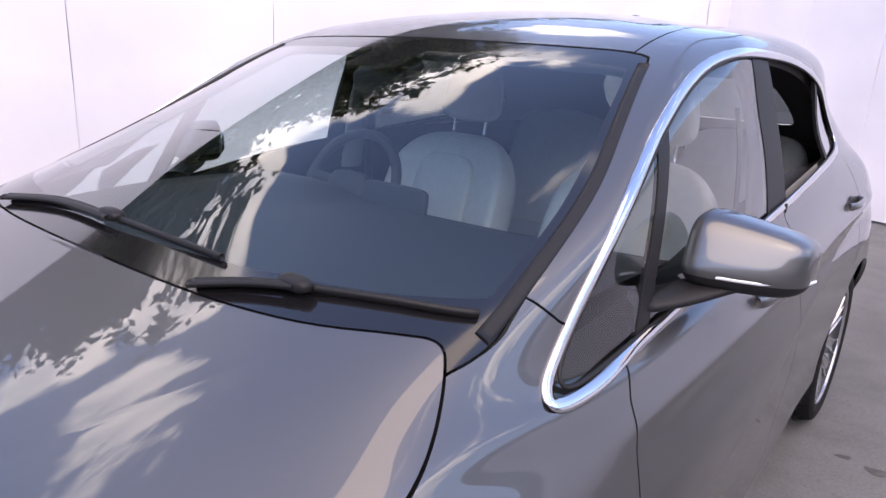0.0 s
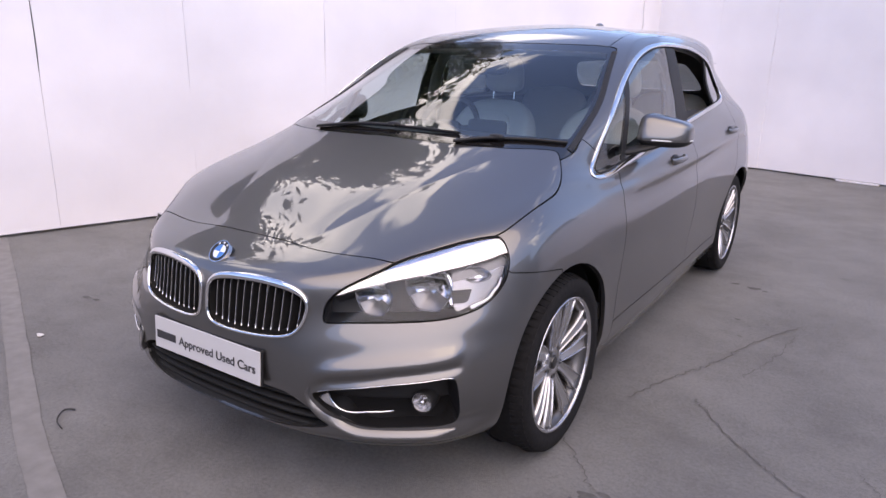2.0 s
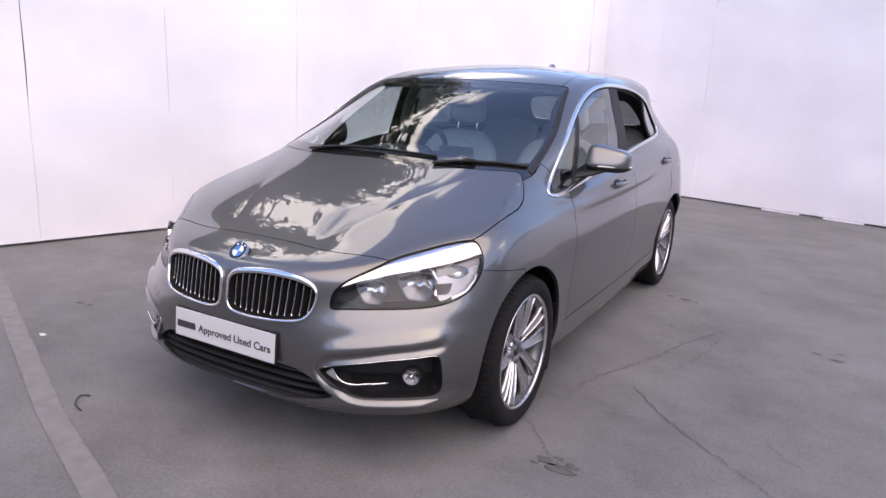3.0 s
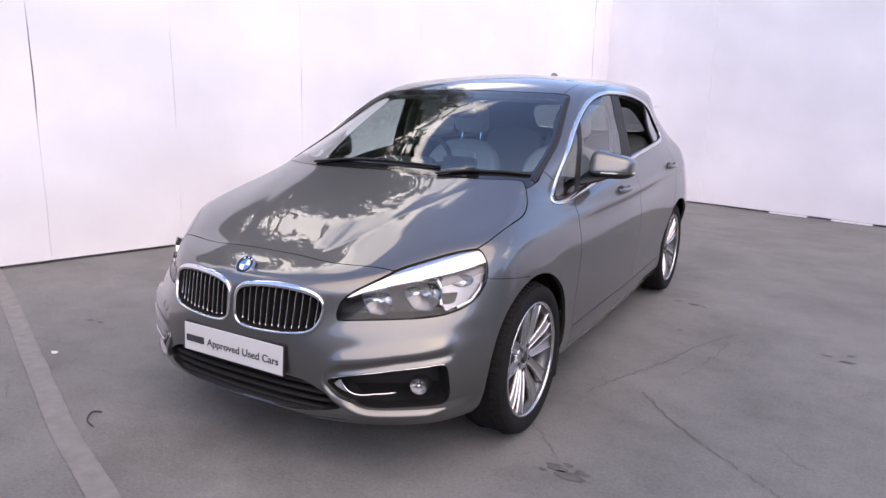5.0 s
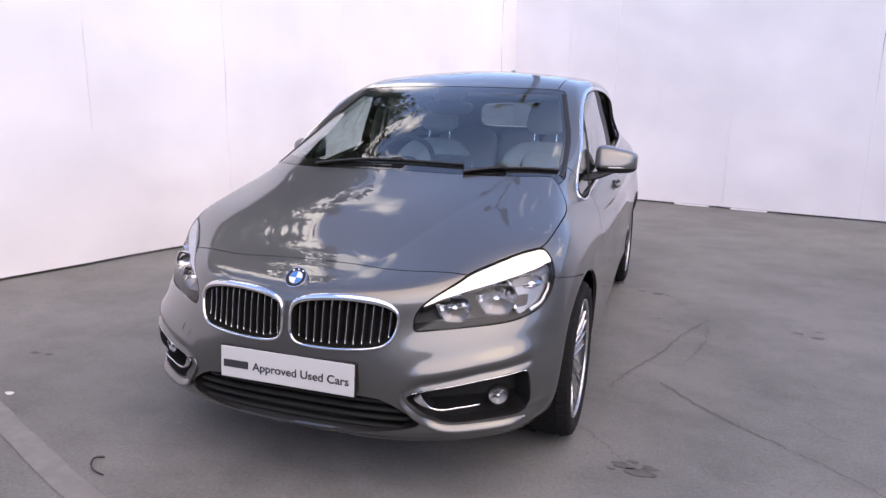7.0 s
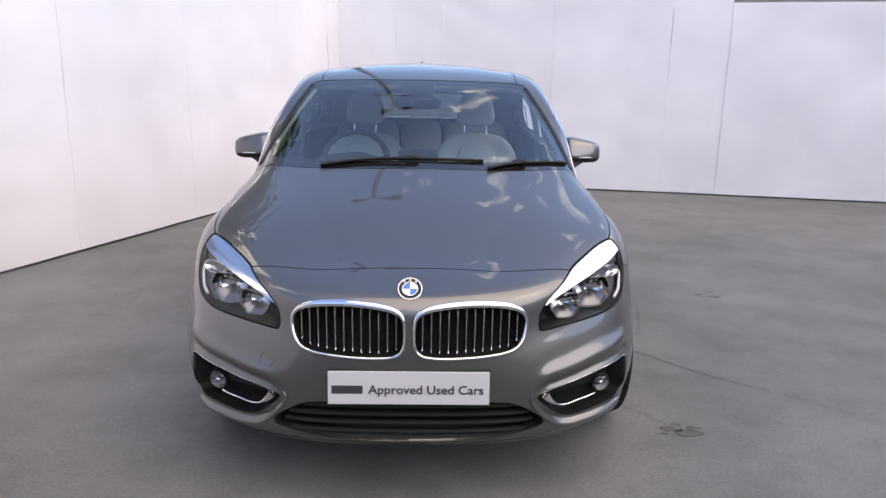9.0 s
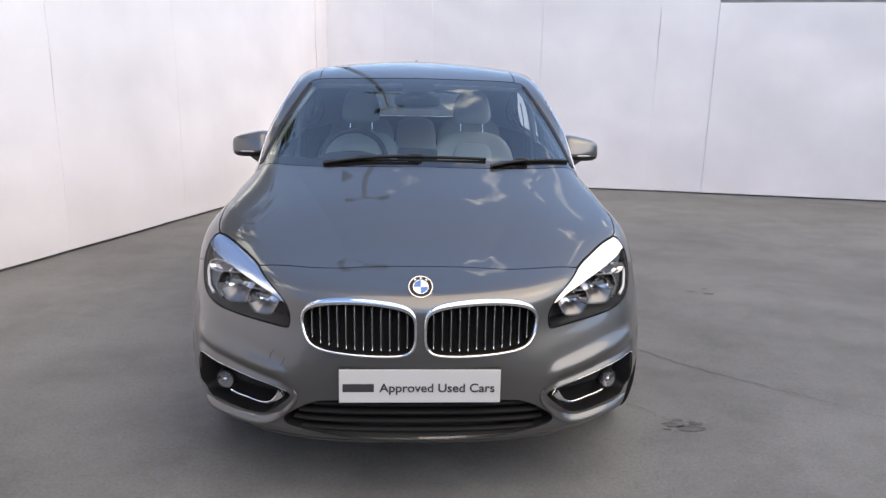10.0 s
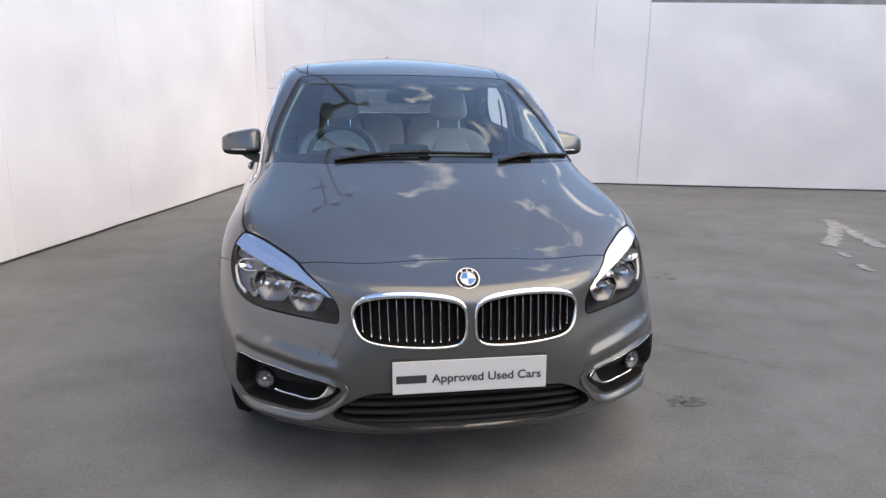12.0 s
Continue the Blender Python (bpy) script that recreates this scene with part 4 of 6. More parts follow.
def well(s, depth, name, mat, parent, label="", flip=False, way=None):
    """A hollow below an opening: walls and floor."""
    E = s.rim()
    a, b = s.V[E[:, 0]], s.V[E[:, 1]]
    na, nb = s.N[E[:, 0]], s.N[E[:, 1]]
    fl = s.moved(-depth)
    if way is not None:
        na, nb = np.tile(np.array(way), (len(E), 1)), np.tile(np.array(way), (len(E), 1))
        fl = Skin(s.V - np.array(way) * depth, s.N, s.F)
    n = len(E)
    V = np.concatenate([a, b, b - nb * depth, a - na * depth])
    i = np.arange(n)
    F = np.concatenate([np.stack([i, i + n, i + 2 * n], 1), np.stack([i, i + 2 * n, i + 3 * n], 1)])
    V, F = np.concatenate([V, fl.V]), np.concatenate([F, fl.F + 4 * n])
    inw = np.cross(b - a, (na + nb) / 2)
    inw /= -np.linalg.norm(inw, axis=1)[:, None] - 1e-12
    N = np.concatenate([inw, inw, inw, inw, fl.N])
    if flip:
        V, N = V * np.array([-1.0, 1, 1]), N * np.array([-1.0, 1, 1])
        F = F[:, ::-1]
    return put(name, V, F, mat, parent, label, N=N)


# ---------------------------------------------------------------- glass and its trims
tab = lambda V: 0.01 - np.maximum(np.abs(V[:, 0]) - 0.085, 1.365 - V[:, 2])
pane, frit = screen.cut(lambda V: np.maximum.reduce([screen_f(V) + 0.030, 1.078 - V[:, 2], tab(V) - 0.01]))
windscreen = pane.both().make("windscreen", GLASS, car, "clear curved windscreen glass reflecting sky and leaves")
cowl, frit = frit.split(frit.V[:, 2] - 1.056)
frit.both().make("windscreen_border", GLOSS, car)
cowl.both().make("cowl_panel", GLOSS, car, "glossy black cowl below the windscreen", lip=0.01)
tail_glass.both().make("rear_window", TAILGLASS, car)

PANES = {
    "quarter_light": [(.30, .90), (.655, .90), (.88, 1.30), (.30, 1.30)],
    "front_door_glass": [(.70, .90), (.925, 1.30), (.98, 1.5), (1.475, 1.5), (1.435, .90)],
    "rear_door_glass": [(1.635, .9), (1.60, 1.5), (2.10, 1.5), (2.33, .9)],
    "rear_quarter_glass": [(2.375, .9), (2.145, 1.5), (2.8, 1.5), (2.8, .9)],
}
glazed, _ = dlo.split(dlo_f(dlo.V) + 0.013)
brim, _ = dlo.split(dlo_f(dlo.V) + 0.004)
for side, flip in (("left", False), ("right", True)):
    left = glazed
    s = (lambda k: k.mirrored()) if flip else (lambda k: k)
    for name, poly in PANES.items():
        g, left = left.cut(field(np.array(poly), (Y, Z), lambda V: V[:, 0] > 0.3))
        if name == "rear_door_glass" and not flip:
            continue
        s(g.moved(-0.006)).make(name, PRIVACY if "rear" in name else SIDEGLASS, car)
    s(left.moved(-0.004)).make("window_pillar", BLACK, car, lip=0.01)
    edge_strip("window_chrome", brim, CHROME, oval(0.0118, 0.0050, 10, 0.0005), car, "bright chrome window surround", 320, 4, flip)
    s(Skin(dlo.V, dlo.N, dlo.F).split(dlo_f(dlo.V) + 0.013)[1].moved(-0.003)).make("window_frame", BLACK, car)
    edge_strip("window_seal", glazed, BLACK, oval(0.0045, 0.003, 6), car, "", 200, 10, flip)


def trim_joint(y, z, flip):
    """Narrow dark joint across the window surround."""
    f = -1.0 if flip else 1.0
    at, n = flank(y, z)
    bm = box_bm((0.010, 0.003, 0.024), (0, 0, 0), 0.001, 1)
    ob = part("trim_joint", bm, BLACK, car)
    ob.location = (at[0] * f + 0.002 * f, at[1], at[2])


def on_surround(y):
    """Height of the lower edge of the window surround along the car."""
    zs = np.linspace(0.9, 1.5, 300)
    d = np.abs(inside(dlo_out, np.stack([np.full(300, y), zs], 1)))
    low = zs < 1.2
    return zs[low][np.argmin(d[low])]


for flip in (False, True):
    trim_joint(1.58, on_surround(1.58), flip)


# ---------------------------------------------------------------- lamps
def headlamp(flip):
    m = np.array([-1.0, 1, 1]) if flip else np.ones(3)
    s = (lambda k: k.mirrored()) if flip else (lambda k: k)
    lamp_part = new("headlight")
    lamp_part.parent = car
    tagged(lamp_part, "clear headlight with two round reflectors and silver brow")
    s(lamp.moved(-0.001)).make("lens", LENS, lamp_part)
    well(lamp, 0.082, "housing", MATTE, lamp_part, "", flip, (0.45, -0.89, 0.0))
    U = lambda V: V @ np.array(LAMP_WAY)
    brow_low = lambda V: np.interp(U(V), [-.30, -.20, -.10, .0, .10, .18, .24, .30], [.690, .722, .740, .753, .768, .782, .797, .806])
    brow, _ = lamp.split(brow_low(lamp.V) - lamp.V[:, 2])
    lean = (0.0022 + 0.012 * np.clip(brow.V[:, 2] - brow_low(brow.V), 0, 1))[:, None]
    up = brow.N * 0.5 + np.array([0, -0.38, 0.60])
    up /= np.linalg.norm(up, axis=1)[:, None]
    s(Skin(brow.V - brow.N * lean, up, brow.F)).make("brow", BROW, lamp_part, "bright silver upper brow strip", lip=0.05)
    # bowls
    for u, z, r in ((-.160, .684, .055), (-.005, .700, .068)):
        best = lamp.V[np.argmin((U(lamp.V) - u) ** 2 + (lamp.V[:, 2] - z) ** 2)]
        c = best + np.array([-0.35, 0.93, 0]) * 0.022
        ax = np.array([0.25, -0.96, 0.06])
        ax /= np.linalg.norm(ax)
        e1 = np.cross(ax, (0, 0, 1.0))
        e1 /= np.linalg.norm(e1)
        e2 = np.cross(e1, ax)
        V, F = [], []
        # a bowl with a hexagonal foot, cut off level below the brow: a smooth lower dish, pressed upright flutes above
        prof = [(1.05, -0.006), (1.05, 0.006), (1.0, 0.006), (0.97, -0.004), (0.80, -0.024), (0.55, -0.038), (0.28, -0.046), (0.0, -0.049)]
        n = 36
        outline = []
        for i in range(n):
            a = 2 * math.pi * i / n
            wedge = math.cos(math.pi / 6) / math.cos(a % (math.pi / 3) - math.pi / 6)
            reach = 0.35 + 0.65 * wedge if a > math.pi else 1.0 - 0.35 * (1 - wedge)
            cut = min(1.0, 0.64 / max(1e-6, math.sin(a) * reach)) if math.sin(a) > 0 else 1.0
            outline.append((e1 * math.cos(a) * 1.04 + e2 * math.sin(a) * cut) * r * reach)
        for row, (pr, pd) in enumerate(prof):
            for i in range(n):
                rib = (0.0035 if (i // 2) % 2 else -0.0035) * (row in (4, 5)) * (2 <= i <= 16)
                V.append((c + outline[i] * pr + ax * (pd + rib)) * m)
        for k in range(len(prof) - 1):
            for i in range(n):
                j = (i + 1) % n
                f = (k * n + i, k * n + j, (k + 1) * n + j, (k + 1) * n + i)
                F.append(f[::-1] if flip else f)
        bowl = sharp(put("reflector", V, F, REFLECTOR, lamp_part, "pressed mirrored reflector bowl"), 28)
        # flat shelf in the lower half of the bowl; its grey stands in for a dim reflection
        V, F = [], []
        for pr, pd in ((0.97, 0.001), (0.22, -0.022)):
            V += [(c + outline[i % n] * pr + ax * pd) * m for i in range(n // 2 + 2, n - 1)]
        k = len(V) // 2
        V += [v - ax * m * 0.004 for v in V]
        F = [(i, i + 1, k + i + 1, k + i) for i in range(k - 1)] + [(2 * k + i, 3 * k + i, 3 * k + i + 1, 2 * k + i + 1) for i in range(k - 1)] + [(k + i, k + i + 1, 3 * k + i + 1, 3 * k + i) for i in range(k - 1)]
        put("shelf", V, [f[::-1] for f in F] if flip else F, DIMDISH, bowl, "smooth lower dish, greyed as a dim reflection")
    # bright edge along the foot of the brow
    us = np.linspace(-.262, .225, 44)
    P = np.array([lamp.V[np.argmin((U(lamp.V) - u) ** 2 + (lamp.V[:, 2] - np.interp(u, [-.30, -.20, -.10, .0, .10, .18, .24, .30], [.690, .722, .740, .753, .768, .782, .797, .806]) + 0.003) ** 2)] for u in us])
    P = calm(P, 8, False) + np.array([-0.45, 0.85, 0]) * 0.010
    V, F = sweep(P, np.tile(np.array([0.6, -0.8, 0.0]), (44, 1)), oval(0.0042, 0.004, 8), False)
    put("brow_edge", V * m, [f[::-1] for f in F] if flip else F, CHROME, lamp_part, "thin bright edge of the brow")
    # bent light guide at the outer end
    pts = []
    for u, z in ((.128, .646), (.152, .653), (.182, .667), (.206, .685), (.222, .706), (.232, .726)):
        best = lamp.V[np.argmin((U(lamp.V) - u) ** 2 + (lamp.V[:, 2] - z) ** 2)]
        pts.append(best + np.array([-0.55, 0.75, 0]) * 0.02)
    P = spline(range(6), np.array(pts), np.linspace(0, 5, 30))
    N = np.tile(np.array([0.6, -0.8, 0.0]), (30, 1))
    V, F = sweep(P, N, oval(0.0072, 0.006, 8), False, np.linspace(1.0, 0.45, 30))
    put("light_guide", V * m, [f[::-1] for f in F] if flip else F, WHITEPLASTIC, lamp_part, "white curved light guide")
    # fluted side reflector between the outer bowl and the light guide
    side, _ = lamp.split(np.maximum.reduce([0.068 + 0.35 * np.abs(lamp.V[:, 2] - 0.70) - U(lamp.V), lamp.V[:, 2] - brow_low(lamp.V) + 0.006, U(lamp.V) - 0.272 - 0.15 * (lamp.V[:, 2] - 0.70), 0.648 + 0.25 * np.clip(U(lamp.V) - 0.08, 0, 1) - lamp.V[:, 2]]))
    s(side.moved(-0.030)).make("side_reflector", FLUTED, lamp_part, "fluted mirrored side reflector", lip=0.03)
    # bright upright divider beside the outer bowl
    P = []
    for u, z in ((.058, .662), (.066, .690), (.068, .720), (.060, .748)):
        best = lamp.V[np.argmin((U(lamp.V) - u) ** 2 + (lamp.V[:, 2] - z) ** 2)]
        P.append(best + np.array([-0.45, 0.85, 0]) * 0.018)
    P = spline(range(4), np.array(P), np.linspace(0, 3, 14))
    V, F = sweep(P, np.tile(np.array([0.6, -0.8, 0.0]), (14, 1)), oval(0.0065, 0.004, 8), False)
    put("divider", V * m, [f[::-1] for f in F] if flip else F, CHROME, lamp_part, "narrow chrome divider")
    # dark smooth upper panel over the fluted reflector
    panel, _ = side.split(brow_low(side.V) - 0.034 - side.V[:, 2])
    s(panel.moved(-0.024)).make("upper_panel", GREYMETAL, lamp_part, "smooth mirrored indicator reflector", lip=0.006)
    # small indicator bowl and the dark step below it
    best = lamp.V[np.argmin((U(lamp.V) - .150) ** 2 + (lamp.V[:, 2] - .738) ** 2)]
    ax = np.array([0.45, -0.88, 0.12])
    ax /= np.linalg.norm(ax)
    e1 = np.cross(ax, (0, 0, 1.0))
    e1 /= np.linalg.norm(e1)
    e2 = np.cross(e1, ax)
    c = best + np.array([-0.45, 0.85, 0]) * 0.021
    V, F = [], []
    for pr, pd in ((1.0, 0.0), (1.0, 0.004), (0.9, 0.004), (0.6, -0.008), (0.0, -0.013)):
        V += [(c + (e1 * math.cos(6.2832 * i / 10) * 1.25 + e2 * math.sin(6.2832 * i / 10) * 0.62) * 0.040 * pr + ax * pd) * m for i in range(10)]
    for k in range(4):
        for i in range(10):
            f = (k * 10 + i, k * 10 + (i + 1) % 10, (k + 1) * 10 + (i + 1) % 10, (k + 1) * 10 + i)
            F.append(f[::-1] if flip else f)
    put("indicator_reflector", V, F, REFLECTOR, lamp_part, "small faceted indicator reflector", smooth=False)
    dark, _ = side.split(np.maximum.reduce([U(side.V) - 0.128 - 0.5 * (side.V[:, 2] - 0.68), 0.672 - side.V[:, 2], side.V[:, 2] - 0.708]))
    s(dark.moved(-0.022)).make("dark_step", MATTE, lamp_part, lip=0.006)
    return lamp_part


headlamp(False)
headlamp(True)


# ---------------------------------------------------------------- radiator grilles
def grille(flip):
    m = np.array([-1.0, 1, 1]) if flip else np.ones(3)
    g = new("kidney_grille")
    g.parent = car
    tagged(g, "rounded grille with chrome frame and upright chrome bars")
    well(kidney, 0.06, "recess", DARK, g, "", flip)
    wide = lambda Q: 1.0 + 1.3 * step(Q[:, 2], 0.67, 0.73)
    edge_strip("frame", kidney, CHROME, oval(0.0056, 0.0075, 10, 0.003), g, "polished chrome frame", 180, 12, flip, wide)
    for k in range(12):
        x = 0.042 + 0.0285 * k
        zs = np.linspace(0.53, 0.745, 60)
        ok = [z for z in zs if inside(kidney_out, np.array([[x + 0.012 * (z - 0.73) * 3.0 * (k / 11.0), z]]))[0] < -0.012]
        P, N = [], []
        for z in np.linspace(ok[0], ok[-1], 12):
            at, n = front(x + 0.012 * (z - 0.73) * 3.0 * (k / 11.0), z)
            P.append(at)
            N.append(n)
        P, N = np.array(P), np.array(N)
        N = np.where((N[:, 1] > 0)[:, None], -N, N)
        out = np.tile(np.array([0, -1.0, 0.0]), (12, 1))
        V, F = sweep(P + np.array([0, 0.026, 0]), out, [(-0.004, -0.02), (0.004, -0.02), (0.003, 0.012), (-0.003, 0.012)], False)
        slat = put("slat", V * m, [f[::-1] for f in F] if flip else F, BLACK, g, smooth=False)
        V, F = sweep(P + np.array([0, 0.012, 0]), out, oval(0.0013, 0.0022, 6), False)
        put("slat_edge", V * m, [f[::-1] for f in F] if flip else F, SATIN, slat, "thin bright edge")


grille(False)
grille(True)


# ---------------------------------------------------------------- lower front
def lower_front():
    it = new("lower_intake")
    it.parent = car
    tagged(it, "wide black lower air intake with flat bars")
    full = intake.both()
    well(full, 0.07, "recess", DARK, it)
    for z, half in ((.278, .40), (.312, .42), (.346, .40), (.378, .35)):
        P = []
        for x in np.linspace(-half, half, 24):
            at, _ = front(abs(x), z)
            P.append((x, at[1] + 0.03, z))
        V, F = sweep(np.array(P), np.tile(np.array([0, -1.0, 0]), (24, 1)), [(-0.006, -0.02), (0.006, -0.02), (0.004, 0.012), (-0.004, 0.012)], False)
        put("intake_bar", V, F, DARK, it)


lower_front()


def fog_recess(flip):
    m = np.array([-1.0, 1, 1]) if flip else np.ones(3)
    r = (lambda F: [f[::-1] for f in F]) if flip else (lambda F: F)
    g = new("fog_light_recess")
    g.parent = car
    tagged(g, "black recess with round fog light and chrome strip")
    well(fog, 0.072, "recess", BLACK, g, "", flip)
    U = fog.V @ np.array(FOG_WAY)

    def spot(u, z, depth):
        i = np.argmin((U - u) ** 2 + (fog.V[:, 2] - z) ** 2)
        return fog.V[i] - np.array([0.58, -0.81, 0]) * depth
    # painted upper brow of the recess and its bright strip
    us = np.linspace(-.080, .332, 30)
    P = np.array([spot(u, np.interp(u, [-.09, -.045, .15, .36], [.414, .430, .459, .474]), 0.003) for u in us])
    P = calm(P, 6, False)
    V, F = sweep(P, np.tile(np.array([0.58, -0.81, 0]), (30, 1)), oval(0.0022, 0.003, 8), False)
    put("upper_strip", V * m, r(F), SATIN, g, "thin satin silver strip")
    us = np.concatenate([np.linspace(-.060, -.035, 6), np.linspace(-.01, .156, 16)])
    zs = np.interp(us, [-.06, -.02, .0, .13, .156], [.408, .366, .357, .371, .375])
    P = calm(even(calm(np.array([spot(u, z, 0.008) for u, z in zip(us, zs)]), 3, False), 22, False), 2, False)
    V, F = sweep(P, np.tile(np.array([0.58, -0.81, 0]), (len(us), 1)), oval(0.0038, 0.004, 8), False, 1.0 + 4.0 * np.clip(np.linspace(1, -3, len(us)), 0, 1))
    put("chrome_strip", V * m, r(F), CHROME, g, "bent bright chrome strip")
    # painted surround, proud along the inner end and the foot of the recess
    low = [(-.100, .430), (-.118, .404), (-.098, .376), (-.060, .344), (-.022, .312), (.03, .288), (.09, .284), (.19, .286), (.27, .285), (.335, .288)]
    P = []
    for u, z in spline(range(len(low)), np.array(low), np.linspace(0, len(low) - 1, 50)):
        i = np.argmin((skin.V @ np.array(FOG_WAY) - u) ** 2 + (skin.V[:, 2] - z) ** 2 + (skin.V[:, 0] < 0.3) * 9 + (skin.V[:, 1] > 0) * 9)
        P.append(skin.V[i])
    P = calm(even(calm(np.array(P), 8, False), 50, False), 6, False)
    V, F = sweep(P, np.tile(np.array([0.42, -0.60, 0.68]), (50, 1)), oval(0.021, 0.007, 12), False, np.clip(np.linspace(0.2, 4, 50), 0.2, 1) * np.clip(np.linspace(6, 0.3, 50), 0.3, 1))
    put("recess_surround", V * m, r(F), PAINT, g)
    c = np.array([0.686, -0.562, 0.377])
    ax = np.array([0.22, -0.97, 0.0])
    ax /= np.linalg.norm(ax)
    e1 = np.cross(ax, (0, 0, 1.0))
    e2 = np.cross(e1, ax)
    n = 24

    def turned(name, prof, mat, smooth=True):
        V, F = [], []
        for row, (pr, pd) in enumerate(prof):
            for i in range(n):
                a = 2 * math.pi * i / n
                rib = 0.003 * ((i // 2) % 2) * (0.3 < pr < 0.8)
                V.append((c + (e1 * math.cos(a) + e2 * math.sin(a)) * 0.032 * pr + ax * (pd + (0 if smooth else rib))) * m)
        for k in range(len(prof) - 1):
            for i in range(n):
                j = (i + 1) % n
                F.append((k * n + i, k * n + j, (k + 1) * n + j, (k + 1) * n + i))
        return put(name, V, r(F), mat, g, smooth=smooth)
    turned("fog_light", ((1.12, -0.06), (1.12, 0.0), (1.02, 0.006), (0.98, 0.0)), BLACK)
    turned("fog_reflector", ((1.0, 0.0), (0.75, -0.009), (0.45, -0.015), (0.0, -0.018)), FLUTED, False)
    turned("fog_lens", ((1.0, 0.001), (0.8, 0.008), (0.45, 0.013), (0.0, 0.015)), LENS)
    turned("bulb_shield", ((0.30, -0.016), (0.30, -0.002), (0.22, 0.004), (0.0, 0.006)), CHROME)


fog_recess(False)
fog_recess(True)


# ---------------------------------------------------------------- badge and plate
def disc(c, ax, up, r0, r1, lift, a0=0.0, a1=2 * math.pi, n=32, thick=0.003):
    """A flat ring or sector with thickness about the axis ax."""
    ax = np.array(ax) / np.linalg.norm(ax)
    e1 = np.cross(up, ax)
    e1 /= np.linalg.norm(e1)
    e2 = np.cross(ax, e1)
    V, F = [], []
    full = a1 - a0 > 6.28
    for i in range(n if full else n + 1):
        a = a0 + (a1 - a0) * i / n
        d = e1 * math.cos(a) + e2 * math.sin(a)
        V += [c + d * r0 + ax * lift, c + d * r1 + ax * lift, c + d * r1 + ax * (lift - thick), c + d * r0 + ax * (lift - thick)]
    k = len(V) // 4
    for i in range(k if full else k - 1):
        j = (i + 1) % k
        for q in range(4):
            F.append((i * 4 + q, i * 4 + (q + 1) % 4, j * 4 + (q + 1) % 4, j * 4 + q))
    return V, F


def badge():
    b = new("round_badge")
    b.parent = car
    tagged(b, "round badge with chrome rims, black ring and quarters")
    c, n = feel((0, -0.711, 3), (0, 0, -1))
    ax = np.array([0, -0.72, 0.694])
    up = (0, 1.0, 0.3)
    c = c + ax * 0.009
    for name, r0, r1, lift, mat in (("outer_rim", .0372, .0395, .0085, CHROME), ("ring", .0255, .0372, .0065, BLACK), ("inner_rim", .0238, .0255, .0075, CHROME)):
        put(name, *disc(c, ax, up, r0, r1, lift, thick=0.014 if r1 > .039 else 0.03), mat, b, smooth=False)
    for k in range(4):
        put("quarter", *disc(c, ax, up, 0.0002, .0238, .006, k * math.pi / 2, (k + 1) * math.pi / 2, 10, 0.006), BLUE if k % 2 else BADGEWHITE, b, smooth=False)
    # marks on the ring, as plain short bars
    ax = ax / np.linalg.norm(ax)
    e1 = np.cross(up, ax)
    e1 /= np.linalg.norm(e1)
    e2 = np.cross(ax, e1)
    for a in (0.95, math.pi / 2, math.pi - 0.95):
        d = e1 * math.cos(a) + e2 * math.sin(a)
        t = -e1 * math.sin(a) + e2 * math.cos(a)
        p = c + d * 0.032 + ax * 0.0066
        V = [p + t * i * 0.0032 + d * j * 0.0026 + ax * h for h in (0, 0.001) for i, j in ((-1, -1), (1, -1), (1, 1), (-1, 1))]
        put("mark", V, [(4, 5, 6, 7), (0, 1, 5, 4), (1, 2, 6, 5), (2, 3, 7, 6), (3, 0, 4, 7)], BADGEWHITE, b, smooth=False)


badge()


def number_plate():
    p = thing("plate", "white front plate with dark lettering on the car", "sign")
    p.matrix_world = Matrix.Translation((0, -0.808, 0.461)) @ Matrix.Rotation(radians(90 - 4), 4, "X")
    part("plate_sheet", box_bm((0.52, 0.111, 0.004), (0, 0, 0), 0.0015, 1), WHITE, p, smooth=False)
    part("backing", box_bm((0.525, 0.116, 0.012), (0, 0, -0.0085), 0.003, 1), BLACK, p, smooth=False)
    part("mark", box_bm((0.100, 0.027, 0.001), (-.198, -0.0055, 0.0025)), INK, p, "plain dark bar", smooth=False)
    cu = bpy.data.curves.new("lettering", "FONT")
    cu.body, cu.size, cu.extrude = "Approved Used Cars", 0.0405, 0.0004
    cu.offset = 0.0007
    cu.align_x, cu.align_y = "LEFT", "BOTTOM_BASELINE"
    tmp = bpy.data.objects.new("lettering", cu)
    scene.collection.objects.link(tmp)
    me = bpy.data.meshes.new_from_object(tmp.evaluated_get(bpy.context.evaluated_depsgraph_get()))
    bpy.data.objects.remove(tmp)
    xs = [v.co.x for v in me.vertices]
    k = 0.372 / (max(xs) - min(xs))
    me.transform(Matrix.Translation((-.130, -0.019, 0.003)) @ Matrix.Diagonal((k, 1.0, 1, 1)))
    me.materials.clear()
    me.materials.append(INK)
    t = new("lettering", me)
    t.parent = p
    return p


number_plate()


# ---------------------------------------------------------------- wheels
def ring(prof, n=64, closed=True):
    """A turned body about the x axis from a profile of (x, radius)."""
    V, F = [], []
    for i in range(n):
        a = 2 * math.pi * i / n
        V += [(x, r * math.cos(a), r * math.sin(a)) for x, r in prof]
    k = len(prof)
    for i in range(n):
        j = (i + 1) % n
        for q in range(k if closed else k - 1):
            F.append((i * k + q, j * k + q, j * k + (q + 1) % k, i * k + (q + 1) % k))
    return V, F


